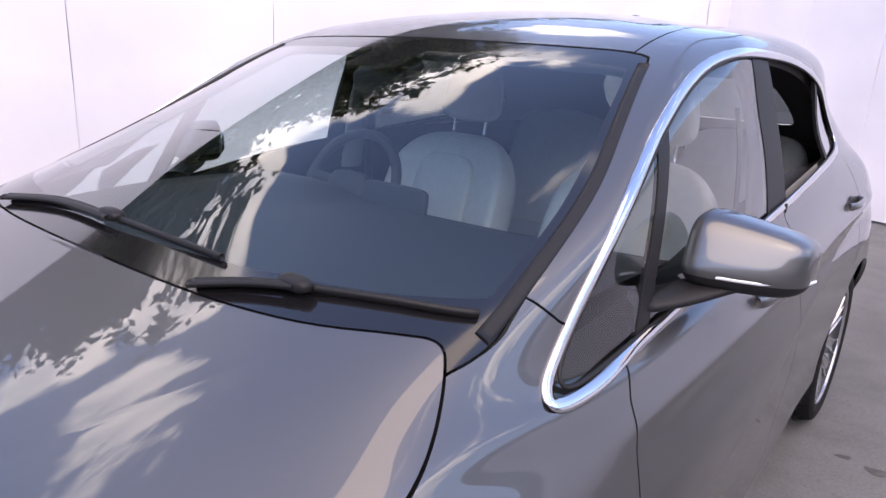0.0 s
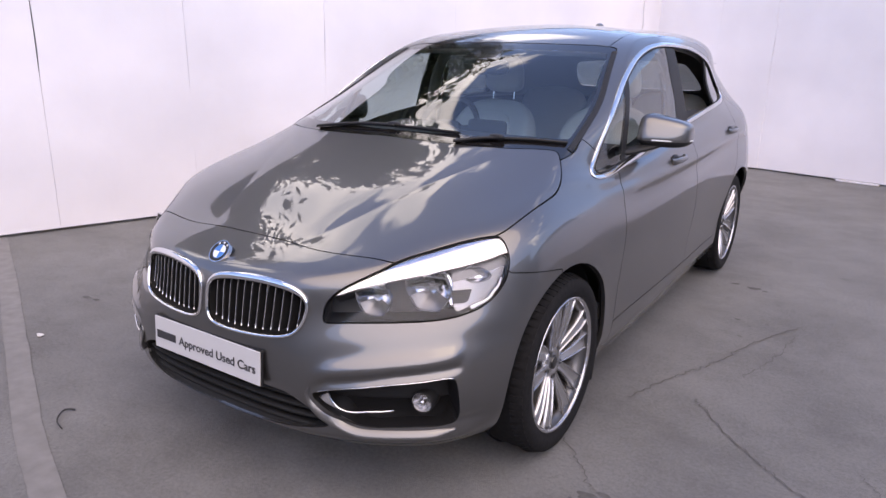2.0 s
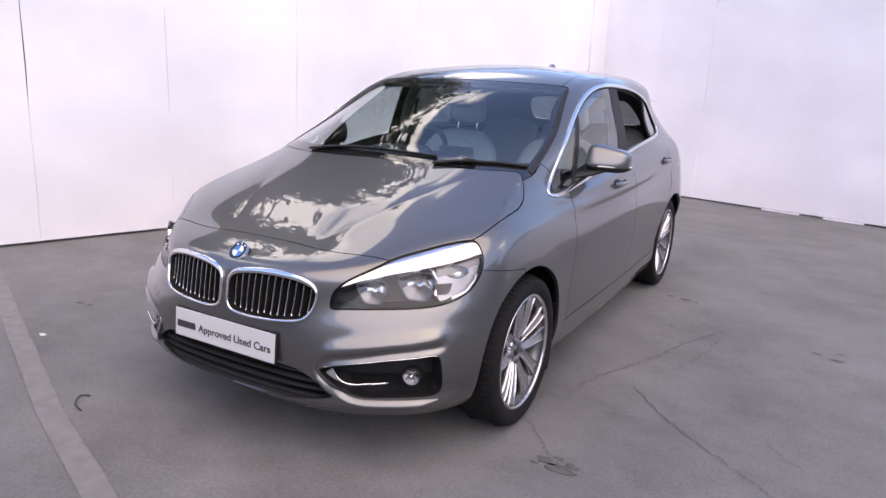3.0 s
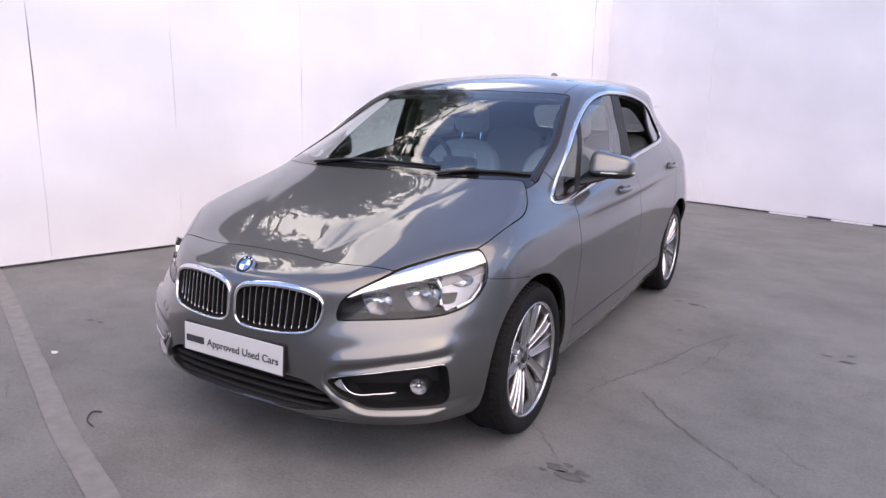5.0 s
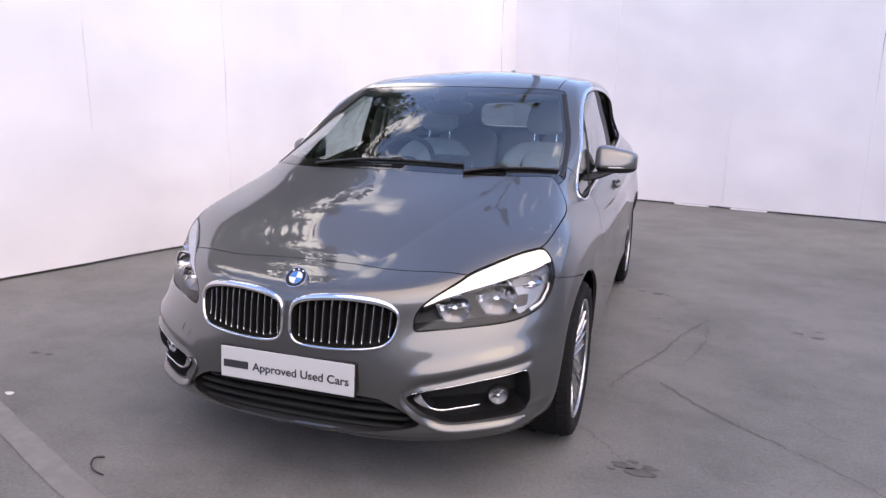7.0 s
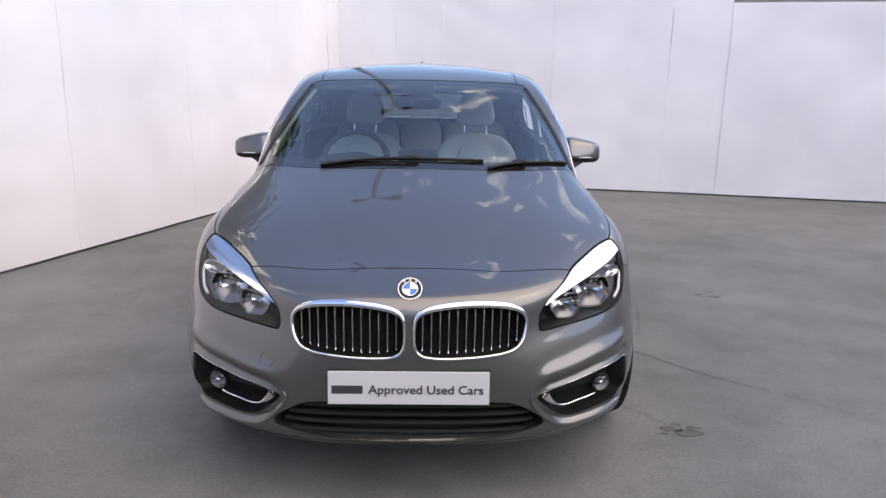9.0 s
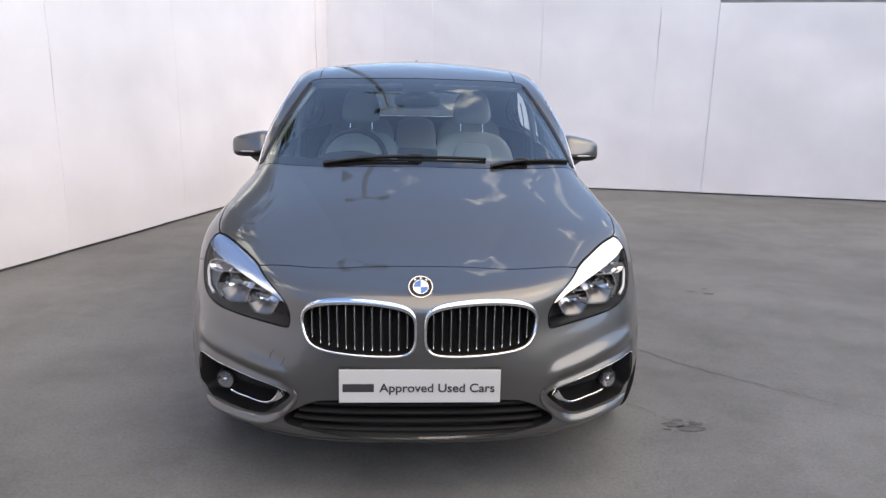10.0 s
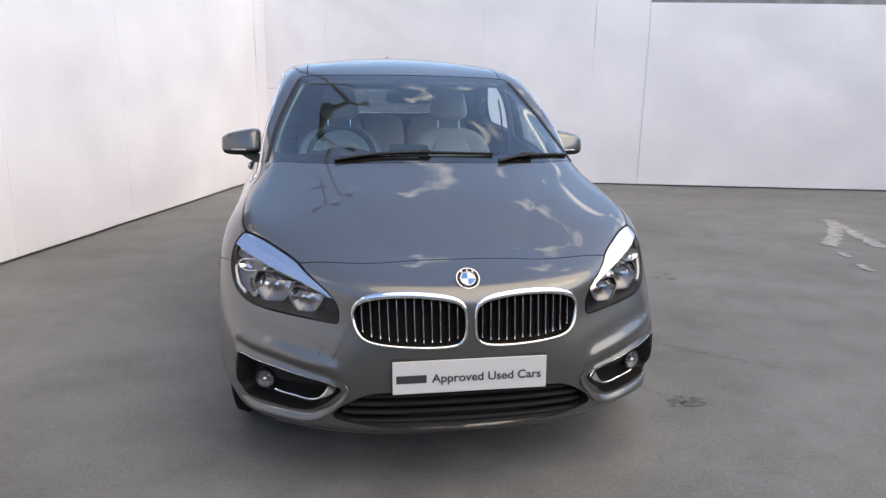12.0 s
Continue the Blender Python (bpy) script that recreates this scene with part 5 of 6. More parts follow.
def wheel():
    w = new("wheel")
    tagged(w, "silver alloy wheel with five double spokes and black tyre")
    tyre = put("tyre", *ring([(-.095, .235), (-.104, .26), (-.106, .282), (-.100, .303), (-.085, .310), (-.04, .3135), (.04, .3135), (.085, .310), (.099, .301), (.106, .282), (.104, .26), (.094, .238), (.09, .232)], 96), RUBBER, w)
    # tread grooves and shoulder blocks
    V, F = [], []
    for i in range(72):
        a = 2 * math.pi * i / 72
        for x0, x1 in ((.055, .095), (-.095, -.055)):
            k = len(V)
            for x, r in ((x0, .3205), (x1, .3075 if abs(x1) > abs(x0) else .3205)) if x0 > 0 else ((x0, .3075), (x1, .3205)):
                for da in (-.026, .026):
                    for dr in (-0.004, 0.0015):
                        V.append((x, (r + dr - 0.002) * math.cos(a + da), (r + dr - 0.002) * math.sin(a + da)))
            F += [(k, k + 1, k + 3, k + 2), (k + 4, k + 6, k + 7, k + 5), (k + 1, k + 5, k + 7, k + 3), (k, k + 4, k + 5, k + 1), (k + 2, k + 3, k + 7, k + 6)]
    tagged(put("tread", V, F, RUBBER, tyre, smooth=False), kind="stuff")
    rim = put("rim", *ring([(.086, .2345), (.088, .228), (.05, .214), (-.05, .205), (-.10, .225), (-.10, .235), (-.05, .215), (.04, .224)], 96), GREYMETAL, w)
    put("rim_lip", *ring([(.086, .243), (.0985, .2415), (.0985, .2345), (.090, .2305), (.082, .2315)], 96), ALLOY, rim, "bright machined rim lip")
    # five pairs of broad blades: grey faces, each between two bright machined edges
    for k in range(5):
        for sgn in (-1, 1):
            a = 2 * math.pi * k / 5 + math.pi / 2
            n = 12
            face, edges, FF, EF = [], ([], []), [], []
            for i in range(n):
                t = i / (n - 1)
                r = 0.040 + (0.229 - 0.040) * t
                ang = a + sgn * (0.40 * (1 - t) ** 1.6 + 0.262 * t ** 0.8)
                half = 0.0130 + 0.0160 * t ** 1.1
                x = 0.056 + 0.026 * math.sin(math.pi * 0.5 * t) + 0.006 * t
                c = np.array((0, math.cos(ang), math.sin(ang)))
                q = np.array((0, -math.sin(ang), math.cos(ang)))
                face += [c * r + q * (half * dw) + np.array((x + dx, 0, 0)) for dx, dw in ((-.040, -1.0), (-.006, -.92), (-.010, -.30), (-.012, 0.0), (-.010, .30), (-.006, .92), (-.040, 1.0))]
                for side, line in zip((-1, 1), edges):
                    line += [c * r + q * (half * side + w) + np.array((x + dx, 0, 0)) for dx, w in ((-.036, -.0017), (0.0, -.0017), (.0012, 0.0), (0.0, .0017), (-.036, .0017))]
            for i in range(n - 1):
                FF += [(i * 7 + p, (i + 1) * 7 + p, (i + 1) * 7 + (p + 1) % 7, i * 7 + (p + 1) % 7) for p in range(7)]
                EF += [(i * 5 + p, (i + 1) * 5 + p, (i + 1) * 5 + (p + 1) % 5, i * 5 + (p + 1) % 5) for p in range(5)]
            spoke = sharp(put("spoke", face, FF, SPOKE, rim, "silver painted spoke"), 30)
            for line in edges:
                put("spoke_edge", line, EF, ALLOY, spoke, "bright machined edge")
    put("hub", *ring([(.02, .068), (.050, .066), (.058, .058), (.060, .028), (.056, .026), (.056, .0005)], 40, False), ALLOY, rim)
    put("hub_cap", *ring([(.050, .025), (.0625, .0245), (.0635, .023), (.0640, .012), (.0640, .0005)], 32, False), GLOSS, rim, "round black centre cap")
    for k in range(5):
        a = 2 * math.pi * (k + 0.5) / 5 + math.pi / 2
        V, F = ring([(.045, .0095), (.0615, .0095), (.0615, .0075), (.054, .007), (.054, .0005)], 12, False)
        put("wheel_bolt", [(x, y + .053 * math.cos(a), z + .053 * math.sin(a)) for x, y, z in V], F, BLACK, rim)
    put("brake_disc", *ring([(.0, .07), (.0, .155), (.012, .155), (.012, .07)], 48), GREYMETAL, w)
    bm = box_bm((0.06, 0.09, 0.14), (0.012, 0.13, 0.03), 0.012)
    part("brake_caliper", bm, BLACK, w)
    put("backing", *ring([(-.06, .215), (-.06, .001)], 32, False), DARK, w)
    for piece in w.children_recursive:
        piece.data.transform(Matrix.Diagonal((1, 1.025, 1.025, 1)))
    return w


first = wheel()
first.parent = car
first.location = (0.788, 0.030, 0.326)
for x, y, turn in ((0.776, 2.67, 0), (-0.745, 0.030, 180), (-0.776, 2.67, 180)):
    copy_thing(first, pose(x, y, 0.326, 20 if y > 1 else 0, 0, turn))


def wheel_housing(y, sgn):
    V, F, n = [], [], 24
    for i in range(n + 1):
        a = math.pi * 1.16 * i / n - 0.08 * math.pi
        for x in (0.50, 0.835 - 0.05 * step(-math.cos(a), 0.3, 0.8) if y < 1 else 0.85):
            V.append((sgn * x, y + 0.382 * math.cos(a), 0.33 + 0.382 * math.sin(a)))
    for i in range(n):
        F.append((2 * i, 2 * i + 1, 2 * i + 3, 2 * i + 2))
    k = len(V)
    V.append((sgn * 0.50, y, 0.2))
    F += [(2 * i, 2 * i + 2, k) for i in range(n)]
    put("wheel_housing", V, F, BLACK, car)


for y in (0.0, 2.67):
    for sgn in (-1, 1):
        wheel_housing(y + (0.02 if y < 1 else 0), sgn)
part("underbody", box_bm((1.24, 3.5, 0.06), (0, 1.42, 0.25), 0.02), DARK, car)
for sgn in (-1, 1):
    part("mud_flap", box_bm((0.14, 0.012, 0.25), (sgn * 0.80, 0.392, 0.245), 0.004, 1, Matrix.Rotation(radians(-14), 4, "X")), BLACK, car)


# ---------------------------------------------------------------- door mirrors
def egg(size, e1=0.6, e2=0.6, n=20, m=28):
    """A rounded block (superellipsoid)."""
    pw = lambda v, e: math.copysign(abs(v) ** e, v)
    V, F = [], []
    for i in range(n + 1):
        p = math.pi * (i / n - 0.5)
        for j in range(m):
            q = 2 * math.pi * j / m
            V.append((size[0] * pw(math.cos(p), e1) * pw(math.cos(q), e2), size[1] * pw(math.cos(p), e1) * pw(math.sin(q), e2), size[2] * pw(math.sin(p), e1)))
    for i in range(n):
        for j in range(m):
            k = (j + 1) % m
            F.append((i * m + j, i * m + k, (i + 1) * m + k, (i + 1) * m + j))
    return np.array(V), F


def door_mirror(flip):
    f = np.array([-1.0, 1, 1]) if flip else np.ones(3)
    r = (lambda F: [q[::-1] for q in F]) if flip else (lambda F: F)
    g = new("door_mirror")
    g.parent = car
    tagged(g, "grey door mirror with black base and indicator strip")

    def shaped(V, z0):
        """Bowed front, flat back, tapering outwards."""
        V = V.copy()
        t = np.clip((V[:, 0] + 0.108) / 0.216, 0, 1)
        V[:, 2] *= np.where(V[:, 2] > 0, 1.10 - 0.50 * t ** 1.25, 1.0 - 0.10 * t)
        V[:, 2] -= 0.010 * t
        V[:, 1] += 0.42 * np.clip(V[:, 2], -0.03, 1) * (V[:, 1] < 0.02)
        V[:, 1] = np.where(V[:, 1] > 0, V[:, 1] * 0.45, V[:, 1] * (1 - 0.35 * t)) + 0.05 * t ** 2
        return V + np.array([0.898, 0.94, z0])
    V, F = egg((0.104, 0.100, 0.069), 0.46, 0.44, 32, 48)
    low = [q for q in F if all(V[i, 2] < -0.034 for i in q)]
    high = [q for q in F if not all(V[i, 2] < -0.034 for i in q)]
    S = shaped(V, 1.082)
    put("mirror_cap", S * f, r(high), PAINT, g)
    put("mirror_base_shell", S * f, r(low), BLACK, g)
    V2, F2 = egg((0.074, 0.010, 0.040), 0.5, 0.5, 12, 28)
    S2 = V2 + np.array([0.880, 0.985, 1.074])
    put("mirror_glass", S2 * f, r(F2), MIRROR, g)
    # indicator strip along the lower front edge
    P = []
    for t in np.linspace(0.35, 1.0, 20):
        x = -0.108 + 0.216 * t
        y = -0.096 * max(0.0, 1 - abs(x / 0.108) ** 3.0) ** 0.33
        Q = shaped(np.array([[x, y, -0.035]]), 1.082)[0]
        P.append(Q)
    V3, F3 = sweep(calm(np.array(P), 2, False), np.tile(np.array([0.3, -0.95, 0]), (20, 1)), oval(0.0038, 0.0035, 8), False)
    put("indicator", V3 * f, r(F3), WHITEPLASTIC, g, "white indicator strip")
    P = np.array([(0.76, .77, .992), (0.80, .82, 1.000), (0.84, .88, 1.012), (0.88, .92, 1.026)])
    P = spline(range(4), P, np.linspace(0, 3, 14))
    V4, F4 = sweep(P, np.tile(np.array([0, 0, 1.0]), (14, 1)), oval(0.045, 0.016, 12), False)
    put("mirror_arm", V4 * f, r(F4), BLACK, g)


door_mirror(False)
door_mirror(True)


# ---------------------------------------------------------------- handles, wipers, small fittings
def door_handle(y, z, flip, parent):
    f = np.array([-1.0, 1, 1]) if flip else np.ones(3)
    r = (lambda F: [q[::-1] for q in F]) if flip else (lambda F: F)
    at, n = flank(y, z)
    P = np.array([at + np.array([o, d, 0.004 * d]) for d, o in ((-.105, .002), (-.085, .014), (-.04, .022), (.02, .024), (.07, .020), (.095, .002))])
    P = spline(range(6), P, np.linspace(0, 5, 24))
    V, F = sweep(P, np.tile(np.array([1.0, 0, 0]), (24, 1)), oval(0.014, 0.008, 10), False)
    h = put("door_handle", V * f, r(F), PAINT, parent)
    V, F = egg((0.010, 0.055, 0.034), 0.8, 0.8, 10, 20)
    put("handle_cup", (V + at - np.array([0.0055, 0.035, 0.008])) * f, r(F), BLACK, h)


for side, flip in (("left", False), ("right", True)):
    door_handle(1.27, .915, flip, DOORS[side, 0])
    door_handle(2.44, .955, flip, DOORS[side, 1])


def wiper(points, parent, joint):
    """A flat wiper arm and blade over the foot of the screen."""
    w = new("wiper")
    w.parent = parent
    tagged(w, "black wiper arm and blade at rest")
    P = spline(range(len(points)), np.array(points, float), np.linspace(0, len(points) - 1, 40))
    Q = []
    for x, z in P:
        at, n = front(abs(x), z)
        n = n if n[1] < 0 else -n
        n = n * np.array([np.sign(x) or 1, 1, 1])
        Q.append((np.array([x, at[1], z]), n))
    A, N = np.array([q[0] for q in Q]), np.array([q[1] for q in Q])
    V, F = sweep(A + N * 0.010, N, [(-.004, -.008), (.004, -.008), (.005, .0), (.003, .004), (-.003, .004), (-.005, .0)], False)
    put("blade", V, F, BLACK, w)
    k = joint - 4
    V, F = sweep(A[:k + 6] + N[:k + 6] * np.linspace(0.014, 0.020, k + 6)[:, None] + np.array([0, -0.012, -0.005]), N[:k + 6], [(-.007, -.004), (.007, -.004), (.006, .003), (-.006, .003)], False)
    put("arm", V, F, BLACK, w)
    V, F = egg((0.032, 0.016, 0.011), 0.7, 0.7, 10, 16)
    put("wiper_joint", V + A[joint] + N[joint] * 0.014, F, BLACK, w)


wiper([(.316, 1.056), (.40, 1.066), (.486, 1.070), (.594, 1.070), (.698, 1.062)], car, 17)
wiper([(-.42, 1.058), (-.22, 1.080), (-.04, 1.085), (.11, 1.084), (.300, 1.078)], car, 21)
V, F = egg((0.018, 0.055, 0.03), 0.9, 0.8, 12, 16)
at, n = above(0.0, 2.35)
put("roof_aerial", V + at + np.array([0, 0, 0.012]), F, PAINT, car)


def tow_cover():
    at, n = front(0.468, 0.526)
    n = n if n[1] < 0 else -n
    V, F = disc(at, n, (0, 0, 1.0), 0.0265, 0.0278, 0.0006, thick=0.002)
    put("tow_eye_cover", np.array(V) * np.array([-1.0, 1, 1]), [f[::-1] for f in F], BLACK, car, "thin round seam of the towing eye cover", smooth=False)


tow_cover()


def screen_moulding(flip):
    """Black rubber moulding up the side of the windscreen."""
    f = np.array([-1.0, 1, 1]) if flip else np.ones(3)
    P, N = [], []
    for x, z in spline(range(7), np.array([(.719, 1.042), (.715, 1.074), (.703, 1.132), (.684, 1.202), (.655, 1.268), (.625, 1.332), (.590, 1.402)]), np.linspace(0, 6, 40)):
        at, n = front(x, z)
        P.append(at)
        N.append(n if n[1] < 0 else -n)
    P, N = calm(np.array(P), 6, False), np.array(N)
    V, F = sweep(P, N, [(-.013, -.004), (.013, -.004), (.012, .002), (.004, .0035), (-.006, .0035), (-.012, .002)], False)
    put("screen_moulding", V * f, [q[::-1] for q in F] if flip else F, BLACK, car, "black rubber screen moulding")


screen_moulding(False)
screen_moulding(True)


# ---------------------------------------------------------------- cabin
def lining():
    """Inner lining of roof, pillars and doors."""
    up, _ = skin.split(1.06 - skin.V[:, 2])
    for f in (lambda V: screen_f(V) + 0.02, lambda V: dlo_f(V) + 0.012, lambda V: tail_glass_f(V) + 0.03):
        _, up = up.cut(f)
    up = up.moved(-0.035)
    Skin(up.V, -up.N, up.F[:, ::-1]).both().make("headlining", TRIM, car, "pale grey cloth lining")
    low, _ = skin.split(np.where((skin.V[:, 1] > 0.5) & (skin.V[:, 1] < 3.0) & (skin.V[:, 2] > 0.4) & (skin.V[:, 2] < 1.12), -1.0, 1.0))
    _, low = low.cut(lambda V: dlo_f(V) + 0.045)
    low = low.moved(-0.07)
    inner = Skin(low.V, -low.N, low.F[:, ::-1])
    inner.make("door_lining", DASH, car, "dark door lining")
    inner.mirrored().make("door_lining", DASH, car, "dark door lining")
    # pale inner trim of the windscreen pillars
    for f in (1.0, -1.0):
        P = []
        for x, z in spline(range(5), np.array([(.700, 1.075), (.682, 1.15), (.650, 1.232), (.608, 1.318), (.560, 1.400)]), np.linspace(0, 4, 24)):
            at, n = front(x, z)
            P.append(np.array([at[0] * f, at[1] + 0.055, at[2]]))
        V, F = sweep(np.array(P), np.tile(np.array([-0.5 * f, -0.8, 0.3]), (24, 1)), oval(0.014, 0.010, 10), False)
        put("pillar_trim", V, F, PALE, car, "pale grey windscreen pillar trim")


lining()


def moulded(name, size, at, mat, parent, e=(0.5, 0.5), turn=(0, 0, 0), shape=None, label=""):
    V, F = egg(size, e[0], e[1], 22, 32)
    if shape is not None:
        V = shape(V)
    M = Euler([radians(a) for a in turn]).to_matrix()
    V = np.array([M @ Vector(v) for v in V]) + np.array(at)
    return put(name, V, F, mat, parent, label)


def front_seat(x):
    s = new("front_seat")
    s.parent = car
    tagged(s, "beige leather front seat with side bolsters")

    def back_shape(V):
        V = V.copy()
        t = np.clip(V[:, 2] / 0.29, -1, 1)
        V[:, 0] *= 1 - 0.20 * np.clip(t, 0, 1) ** 2
        side = np.abs(V[:, 0]) / 0.25
        V[:, 1] -= 0.055 * np.clip(side - 0.45, 0, 1) * (V[:, 1] < 0) * 1.6
        V[:, 1] += 0.02 * (1 - side ** 2) * (V[:, 1] < 0)
        return V
    def head_shape(V):
        V = V.copy()
        V[:, 0] *= 0.90 - 0.17 * np.clip(V[:, 2] / 0.11, -1, 1)
        return V
    moulded("backrest", (0.275, 0.075, 0.30), (x, 1.655, 0.825), BEIGE, s, (0.55, 0.6), (-20, 0, 0), back_shape)
    moulded("cushion", (0.25, 0.28, 0.085), (x, 1.36, 0.55), BEIGE, s, (0.5, 0.5), (8, 0, 0))
    moulded("headrest", (0.132, 0.052, 0.112), (x, 1.79, 1.262), BEIGE, s, (0.6, 0.6), (-12, 0, 0), head_shape)
    for dx in (-0.072, 0.072):
        P = np.linspace((x + dx, 1.765, 1.08), (x + dx, 1.783, 1.20), 4)
        V, F = sweep(P, np.tile(np.array([0, -1.0, 0]), (4, 1)), oval(0.006, 0.006, 8), False)
        put("headrest_rod", V, F, CHROME, s, "chrome rod")
    # stitched middle panel
    moulded("centre_panel", (0.13, 0.02, 0.21), (x, 1.59, 0.84), BEIGE, s, (0.5, 0.4), (-20, 0, 0))


front_seat(-0.365)
front_seat(0.365)


def rear_bench():
    s = new("rear_seat")
    s.parent = car
    tagged(s, "beige leather rear bench with three headrests")
    for x, w in ((-.42, .25), (0, .16), (.42, .25)):
        moulded("backrest", (w, 0.08, 0.33), (x, 2.55, 0.83), BEIGE, s, (0.4, 0.45), (-22, 0, 0))
        moulded("headrest", (0.115 if x else 0.10, 0.04, 0.055), (x, 2.66, 1.10), BEIGE, s, (0.6, 0.6), (-15, 0, 0))
    moulded("cushion", (0.66, 0.26, 0.09), (0, 2.25, 0.56), BEIGE, s, (0.35, 0.35))


rear_bench()


def dashboard():
    d = new("dashboard")
    d.parent = car
    tagged(d, "black moulded dashboard below the windscreen")
    n, m = 30, 16
    V, F = [], []
    for i in range(n + 1):
        x = -0.70 + 1.40 * i / n
        for j in range(m + 1):
            t = j / m
            y = 0.20 + 0.15 * (abs(x) / 0.7) ** 2 + (0.98 - 0.20) * min(1, t * 1.35)
            z = 1.00 + 0.02 * math.sin(math.pi * min(1, t * 1.35)) - 0.02 * (abs(x) / 0.7) ** 2
            if t > 0.74:
                z -= 0.36 * ((t - 0.74) / 0.26) ** 1.3
                y += 0.05 * (t - 0.74)
            hood = math.exp(-((x + 0.365) / 0.17) ** 4) * math.exp(-((y - 0.86) / 0.16) ** 2)
            V.append((x, y, z + 0.045 * hood))
    for i in range(n):
        for j in range(m):
            q = i * (m + 1) + j
            F.append((q, q + m + 1, q + m + 2, q + 1))
    put("dash_top", V, F, DASH, d)
    moulded("screen_pod", (0.11, 0.012, 0.05), (0.0, 0.95, 1.015), DASH, d, (0.3, 0.3), (-8, 0, 0))
    w = new("steering_wheel")
    w.parent = car
    tagged(w, "black leather steering wheel")
    M = pose(-0.365, 1.14, 0.975, 62, 0, 0)
    n = 48
    P = np.array([M @ Vector((0.185 * math.cos(2 * math.pi * i / n), 0.185 * math.sin(2 * math.pi * i / n), 0)) for i in range(n)])
    N = np.tile(np.array(M.to_3x3() @ Vector((0, 0, 1))), (n, 1))
    V, F = sweep(P, N, oval(0.016, 0.016, 10))
    put("wheel_ring", V, F, DASH, w)
    moulded("hub_pad", (0.085, 0.06, 0.03), (-0.365, 1.135, 0.97), DASH, w, (0.6, 0.6), (62, 0, 0))
    for a, b in ((0.18, 0.02), (-0.18, 0.02), (0.0, -0.18)):
        Q = np.array([M @ Vector((a * t, b * t, 0)) for t in np.linspace(0.3, 1, 6)])
        V, F = sweep(Q, N[:6], oval(0.02, 0.008, 8), False)
        put("wheel_spoke", V, F, DASH, w)
    r = new("rear_view_mirror")
    r.parent = car
    tagged(r, "black rear-view mirror with sensor housing")
    moulded("mirror_body", (0.125, 0.022, 0.038), (-0.005, 0.93, 1.322), DASH, r, (0.55, 0.55), (10, 0, 0))
    moulded("mirror_glass", (0.112, 0.006, 0.031), (-0.005, 0.951, 1.320), MIRROR, r, (0.45, 0.45), (10, 0, 0))
    moulded("sensor_housing", (0.07, 0.05, 0.022), (-0.005, 0.95, 1.358), DASH, r, (0.6, 0.6), (25, 0, 0))
    for sx in (-1, 1):
        moulded("sun_visor", (0.19, 0.008, 0.07), (sx * 0.34, 1.19, 1.405), TRIM, car, (0.3, 0.3), (68, 0, 0), None, "grey sun visor")
    part("cabin_floor", box_bm((1.5, 2.6, 0.03), (0, 1.9, 0.36)), DASH, car)
    part("centre_console", box_bm((0.20, 0.75, 0.22), (0, 1.35, 0.58), 0.03), DASH, car)
    for sx in (-1, 1):
        # inner trim of the middle pillars
        P = np.array([(sx * 0.755, 1.53, 0.95), (sx * 0.735, 1.54, 1.15), (sx * 0.69, 1.55, 1.32), (sx * 0.62, 1.56, 1.42)])
        V, F = sweep(spline(range(4), P, np.linspace(0, 3, 12)), np.tile(np.array([-sx, 0, 0.0]), (12, 1)), oval(0.055, 0.018, 10), False)
        put("pillar_trim", V, F, TRIM, car)
        P = np.array([(sx * 0.70, 1.56, 0.62), (sx * 0.70, 1.57, 0.9), (sx * 0.685, 1.57, 1.15), (sx * 0.655, 1.57, 1.30)])
        V, F = sweep(spline(range(4), P, np.linspace(0, 3, 10)), np.tile(np.array([-sx, 0, 0.0]), (10, 1)), oval(0.024, 0.002, 6), False)
        put("seat_belt", V, F, BLACK, car)


dashboard()


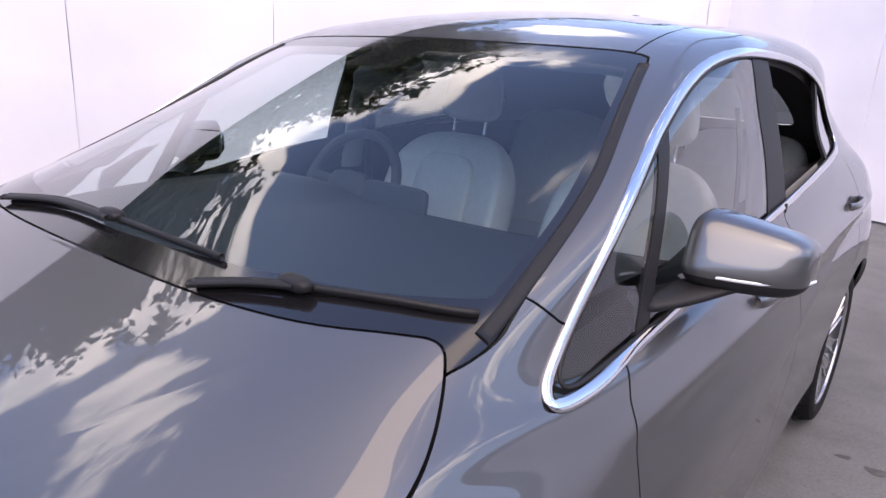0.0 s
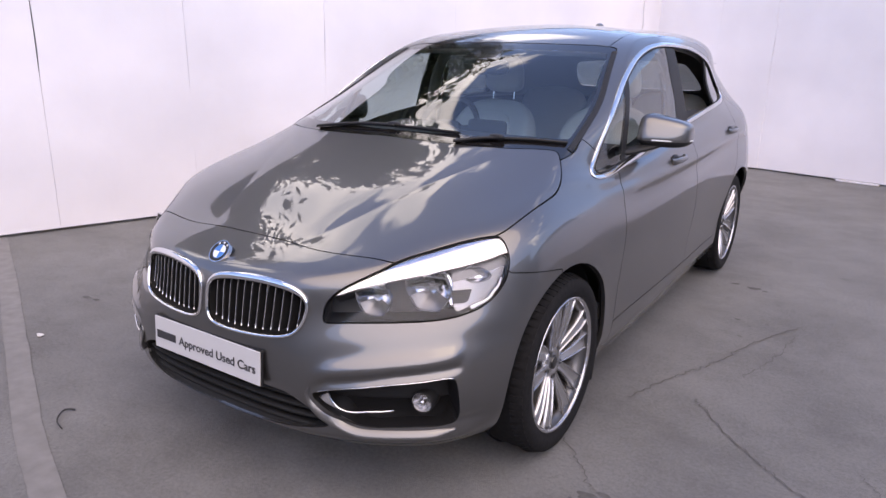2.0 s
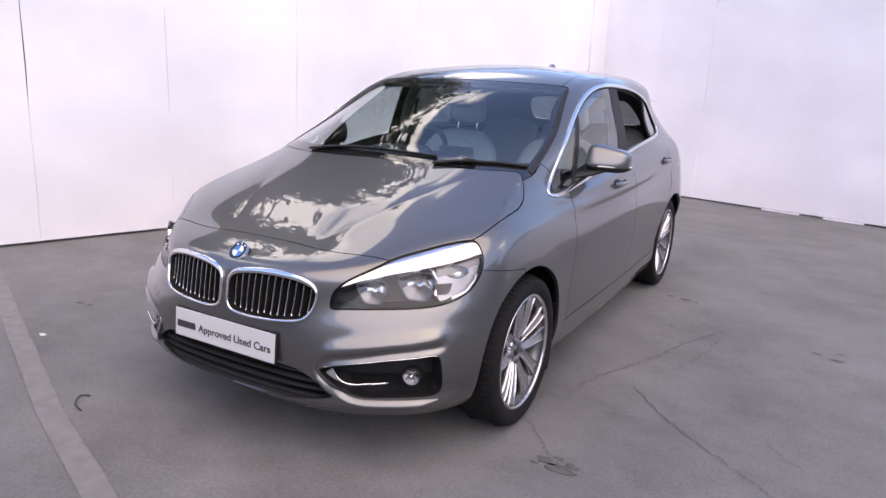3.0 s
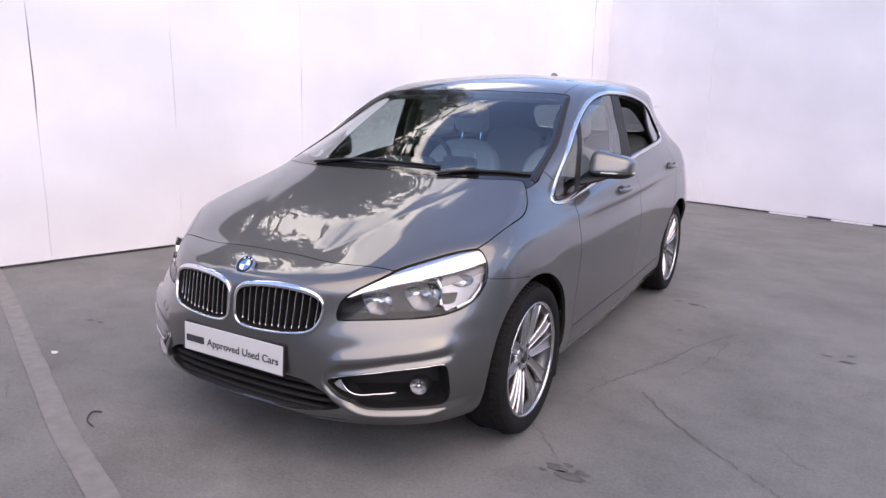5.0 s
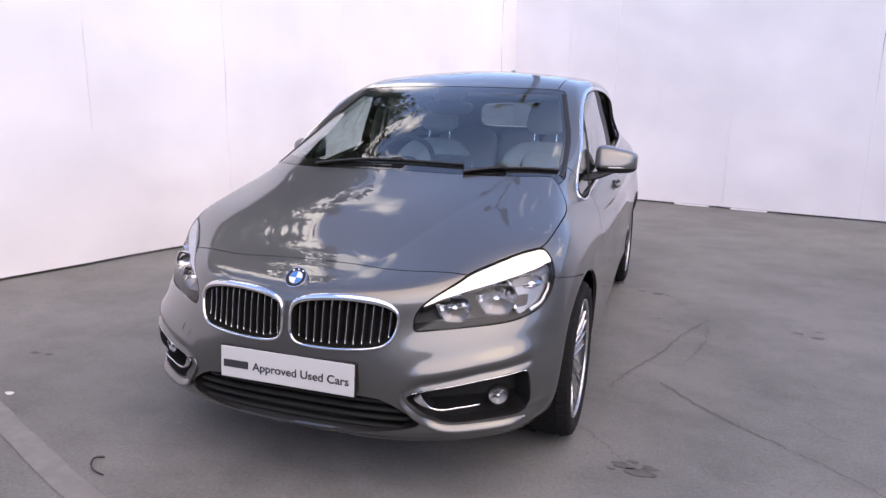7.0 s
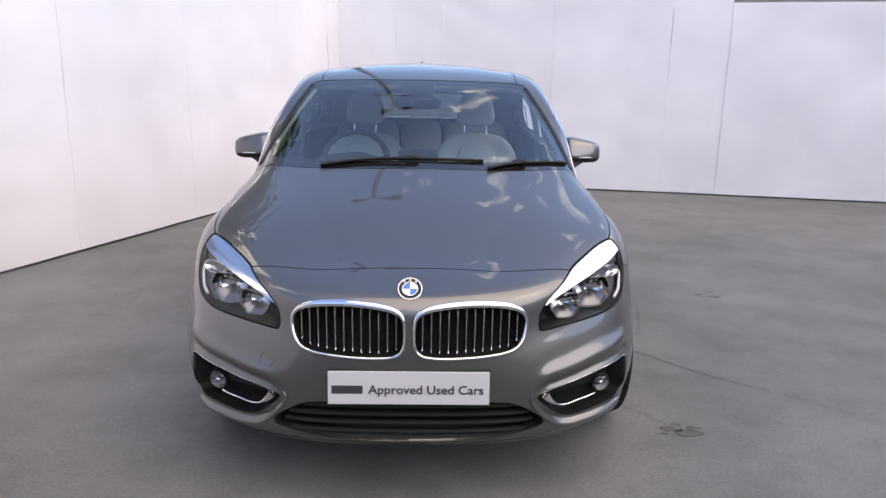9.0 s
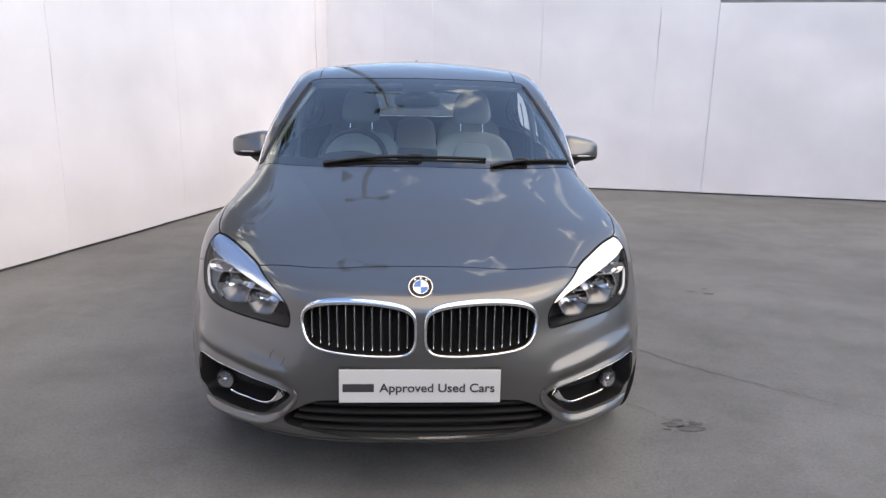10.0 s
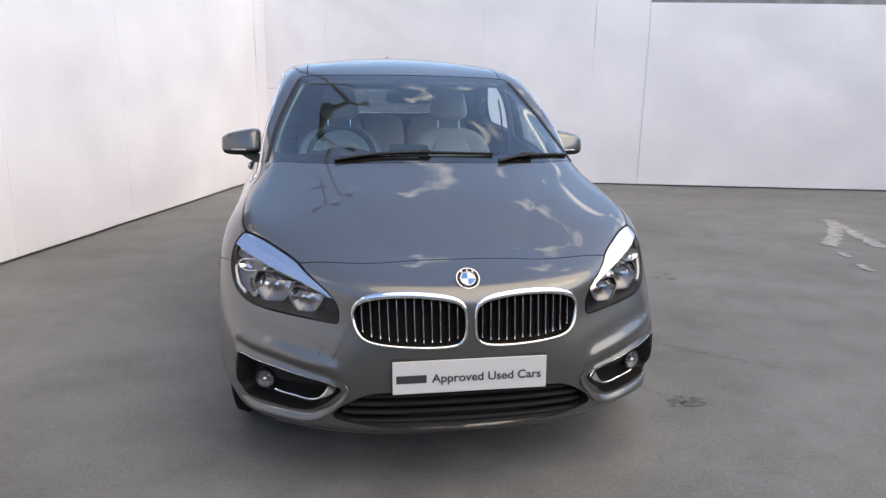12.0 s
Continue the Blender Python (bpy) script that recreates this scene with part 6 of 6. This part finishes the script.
# ---------------------------------------------------------------- beyond the walls
def tree(at, height, spread, seed):
    rng = random.Random(seed)
    t = thing("tree", "leafy green tree standing behind the white wall", "tree", at=at)
    tips = []

    def limb(a, b, r0, r1, bow):
        P = np.array([a, (np.array(a) + np.array(b)) / 2 + bow, b])
        P = spline(range(3), P, np.linspace(0, 2, 8))
        T = np.gradient(P, axis=0)
        side = np.cross(T, (0.3, 0.5, 0.81))
        side /= np.linalg.norm(side, axis=1)[:, None]
        sc = np.linspace(1, r1 / r0, 8)
        up = np.cross(side, T)
        up /= np.linalg.norm(up, axis=1)[:, None]
        V, F, k = [], [], 7
        for i in range(8):
            for q in range(k):
                an = 2 * math.pi * q / k
                V.append(P[i] + (side[i] * math.cos(an) + up[i] * math.sin(an)) * r0 * sc[i])
        for i in range(7):
            for q in range(k):
                F.append((i * k + q, i * k + (q + 1) % k, (i + 1) * k + (q + 1) % k, (i + 1) * k + q))
        return V, F

    V, F = limb((0, 0, -0.05), (0.15, 0.1, height * 0.62), 0.20, 0.09, np.array((0.12, -0.08, 0)))
    put("trunk", V, F, BARK, t)
    for k in range(11):
        a = 2 * math.pi * k / 11 + rng.uniform(-.3, .3)
        z0 = height * rng.uniform(0.28, 0.6)
        reach = spread * rng.uniform(0.6, 1.0)
        b = (reach * math.cos(a), reach * math.sin(a), z0 + height * rng.uniform(0.12, 0.36))
        V, F = limb((0.05, 0.03, z0), b, 0.06, 0.015, np.array((0, 0, rng.uniform(0.1, 0.5))))
        put("limb", V, F, BARK, t)
        for f in (0.25, 0.5, 0.7, 0.85, 1.0):
            p = np.array((0.05, 0.03, z0)) * (1 - f) + np.array(b) * f
            for _ in range(5):
                tips.append(p + np.array([rng.gauss(0, 0.5), rng.gauss(0, 0.5), rng.gauss(0.1, 0.4)]))
    for _ in range(40):
        a, rr = rng.uniform(0, 6.28), spread * rng.uniform(0.1, 0.7)
        tips.append(np.array((rr * math.cos(a), rr * math.sin(a), height * rng.uniform(0.6, 0.98))))
    V, F = [], []
    for p in tips:
        # drooping sprays of narrow leaves
        for _ in range(10):
            d = np.array([rng.gauss(0, 1), rng.gauss(0, 1), rng.gauss(-0.35, 0.5)])
            d /= np.linalg.norm(d)
            long = rng.uniform(0.35, 0.75)
            for q in range(11):
                c = p + d * long * q / 10 + np.array([0, 0, -0.10 * (q / 10) ** 2])
                e = np.array([rng.gauss(0, 1), rng.gauss(0, 1), rng.gauss(-0.2, 0.7)])
                e /= np.linalg.norm(e)
                s = np.cross(e, (rng.gauss(0, 1), rng.gauss(0, 1), rng.gauss(0, 1)))
                s /= np.linalg.norm(s) + 1e-9
                L, w = rng.uniform(0.11, 0.20), rng.uniform(0.03, 0.055)
                k = len(V)
                V += [c, c + e * L * 0.5 + s * w, c + e * L, c + e * L * 0.5 - s * w]
                F.append((k, k + 1, k + 2, k + 3))
    crown = put("crown", V, F, LEAF, t, smooth=False)
    tagged(crown, kind="stuff")
    return t


tree((-5.75, 5.6, 0), 7.9, 1.9, 1)
tree((-7.7, 3.0, 0), 6.9, 1.8, 4)
tree((-6.8, 0.9, 0), 6.1, 1.7, 2)
tree((-5.4, 9.6, 0), 5.0, 2.0, 3)


def lamp_post(at, height):
    p = thing("street_lamp", "grey steel street lamp with two flat heads", "street lamp", at=at)
    put("pole", *[[tuple((x, y, z)) for z, x, y in ring([(-0.05, .09), (1.2, .085), (1.25, .12), (height, .09)], 16, False)[0]], [f[::-1] for f in ring([(-0.05, .09), (1.2, .085), (1.25, .12), (height, .09)], 16, False)[1]]], STEEL, p)
    for sx in (-1, 1):
        P = np.array([(0, 0, height - 0.1), (sx * 0.25, 0, height + 0.12), (sx * 0.6, 0, height + 0.2)])
        V, F = sweep(spline(range(3), P, np.linspace(0, 2, 10)), np.tile(np.array([0, 1.0, 0]), (10, 1)), oval(0.06, 0.06, 8), False)
        put("arm", V, F, STEEL, p)
        V, F = egg((0.24, 0.20, 0.10), 0.5, 0.6, 12, 20)
        P = np.array([(0, 0, height - 1.9), (sx * 0.5, 0, height - 1.86), (sx * 0.9, 0, height - 1.85)])
        V2, F2 = sweep(spline(range(3), P, np.linspace(0, 2, 6)), np.tile(np.array([0, 1.0, 0]), (6, 1)), oval(0.07, 0.07, 8), False)
        put("lower_arm", V2, F2, STEEL, p)
        put("lamp_head", V + np.array((sx * 0.72, 0, height + 0.2)), F, STEEL, p)


lamp_post((-1.7, 12.0, 0), 14.1)


# ---------------------------------------------------------------- litter on the ground
def twig():
    P = np.array([(-.787, -.857, .006), (-.808, -.886, .012), (-.786, -.923, .010), (-.748, -.949, .008), (-.692, -.961, .006)])
    P = spline(range(5), P, np.linspace(0, 4, 26))
    V, F = sweep(P, np.tile(np.array([0, 0, 1.0]), (26, 1)), oval(0.004, 0.004, 7), False, np.linspace(1, 0.5, 26))
    tagged(put("twig", V, F, DASH), "dark curved twig lying on the concrete", "twig")


twig()


def scrap(at, size, seed):
    rng = random.Random(seed)
    n = 9
    V = [(0, 0, 0.007)] + [(size * rng.uniform(.6, 1.2) * math.cos(6.283 * i / n), 0.5 * size * rng.uniform(.6, 1.2) * math.sin(6.283 * i / n), rng.uniform(0.002, 0.007)) for i in range(n)]
    V += [(x, y, z - 0.0015) for x, y, z in V]
    F = [(0, 1 + i, 1 + (i + 1) % n) for i in range(n)] + [(n + 1, n + 2 + (i + 1) % n, n + 2 + i) for i in range(n)] + [(1 + i, n + 2 + i, n + 2 + (i + 1) % n, 1 + (i + 1) % n) for i in range(n)]
    ob = put("paper_scrap", V, F, WHITE, smooth=False)
    ob.location = at
    tagged(ob, "small white scrap of paper on the concrete", "litter", group="litter on the yard")


scrap((-1.64, -0.56, 0.002), 0.03, 1)
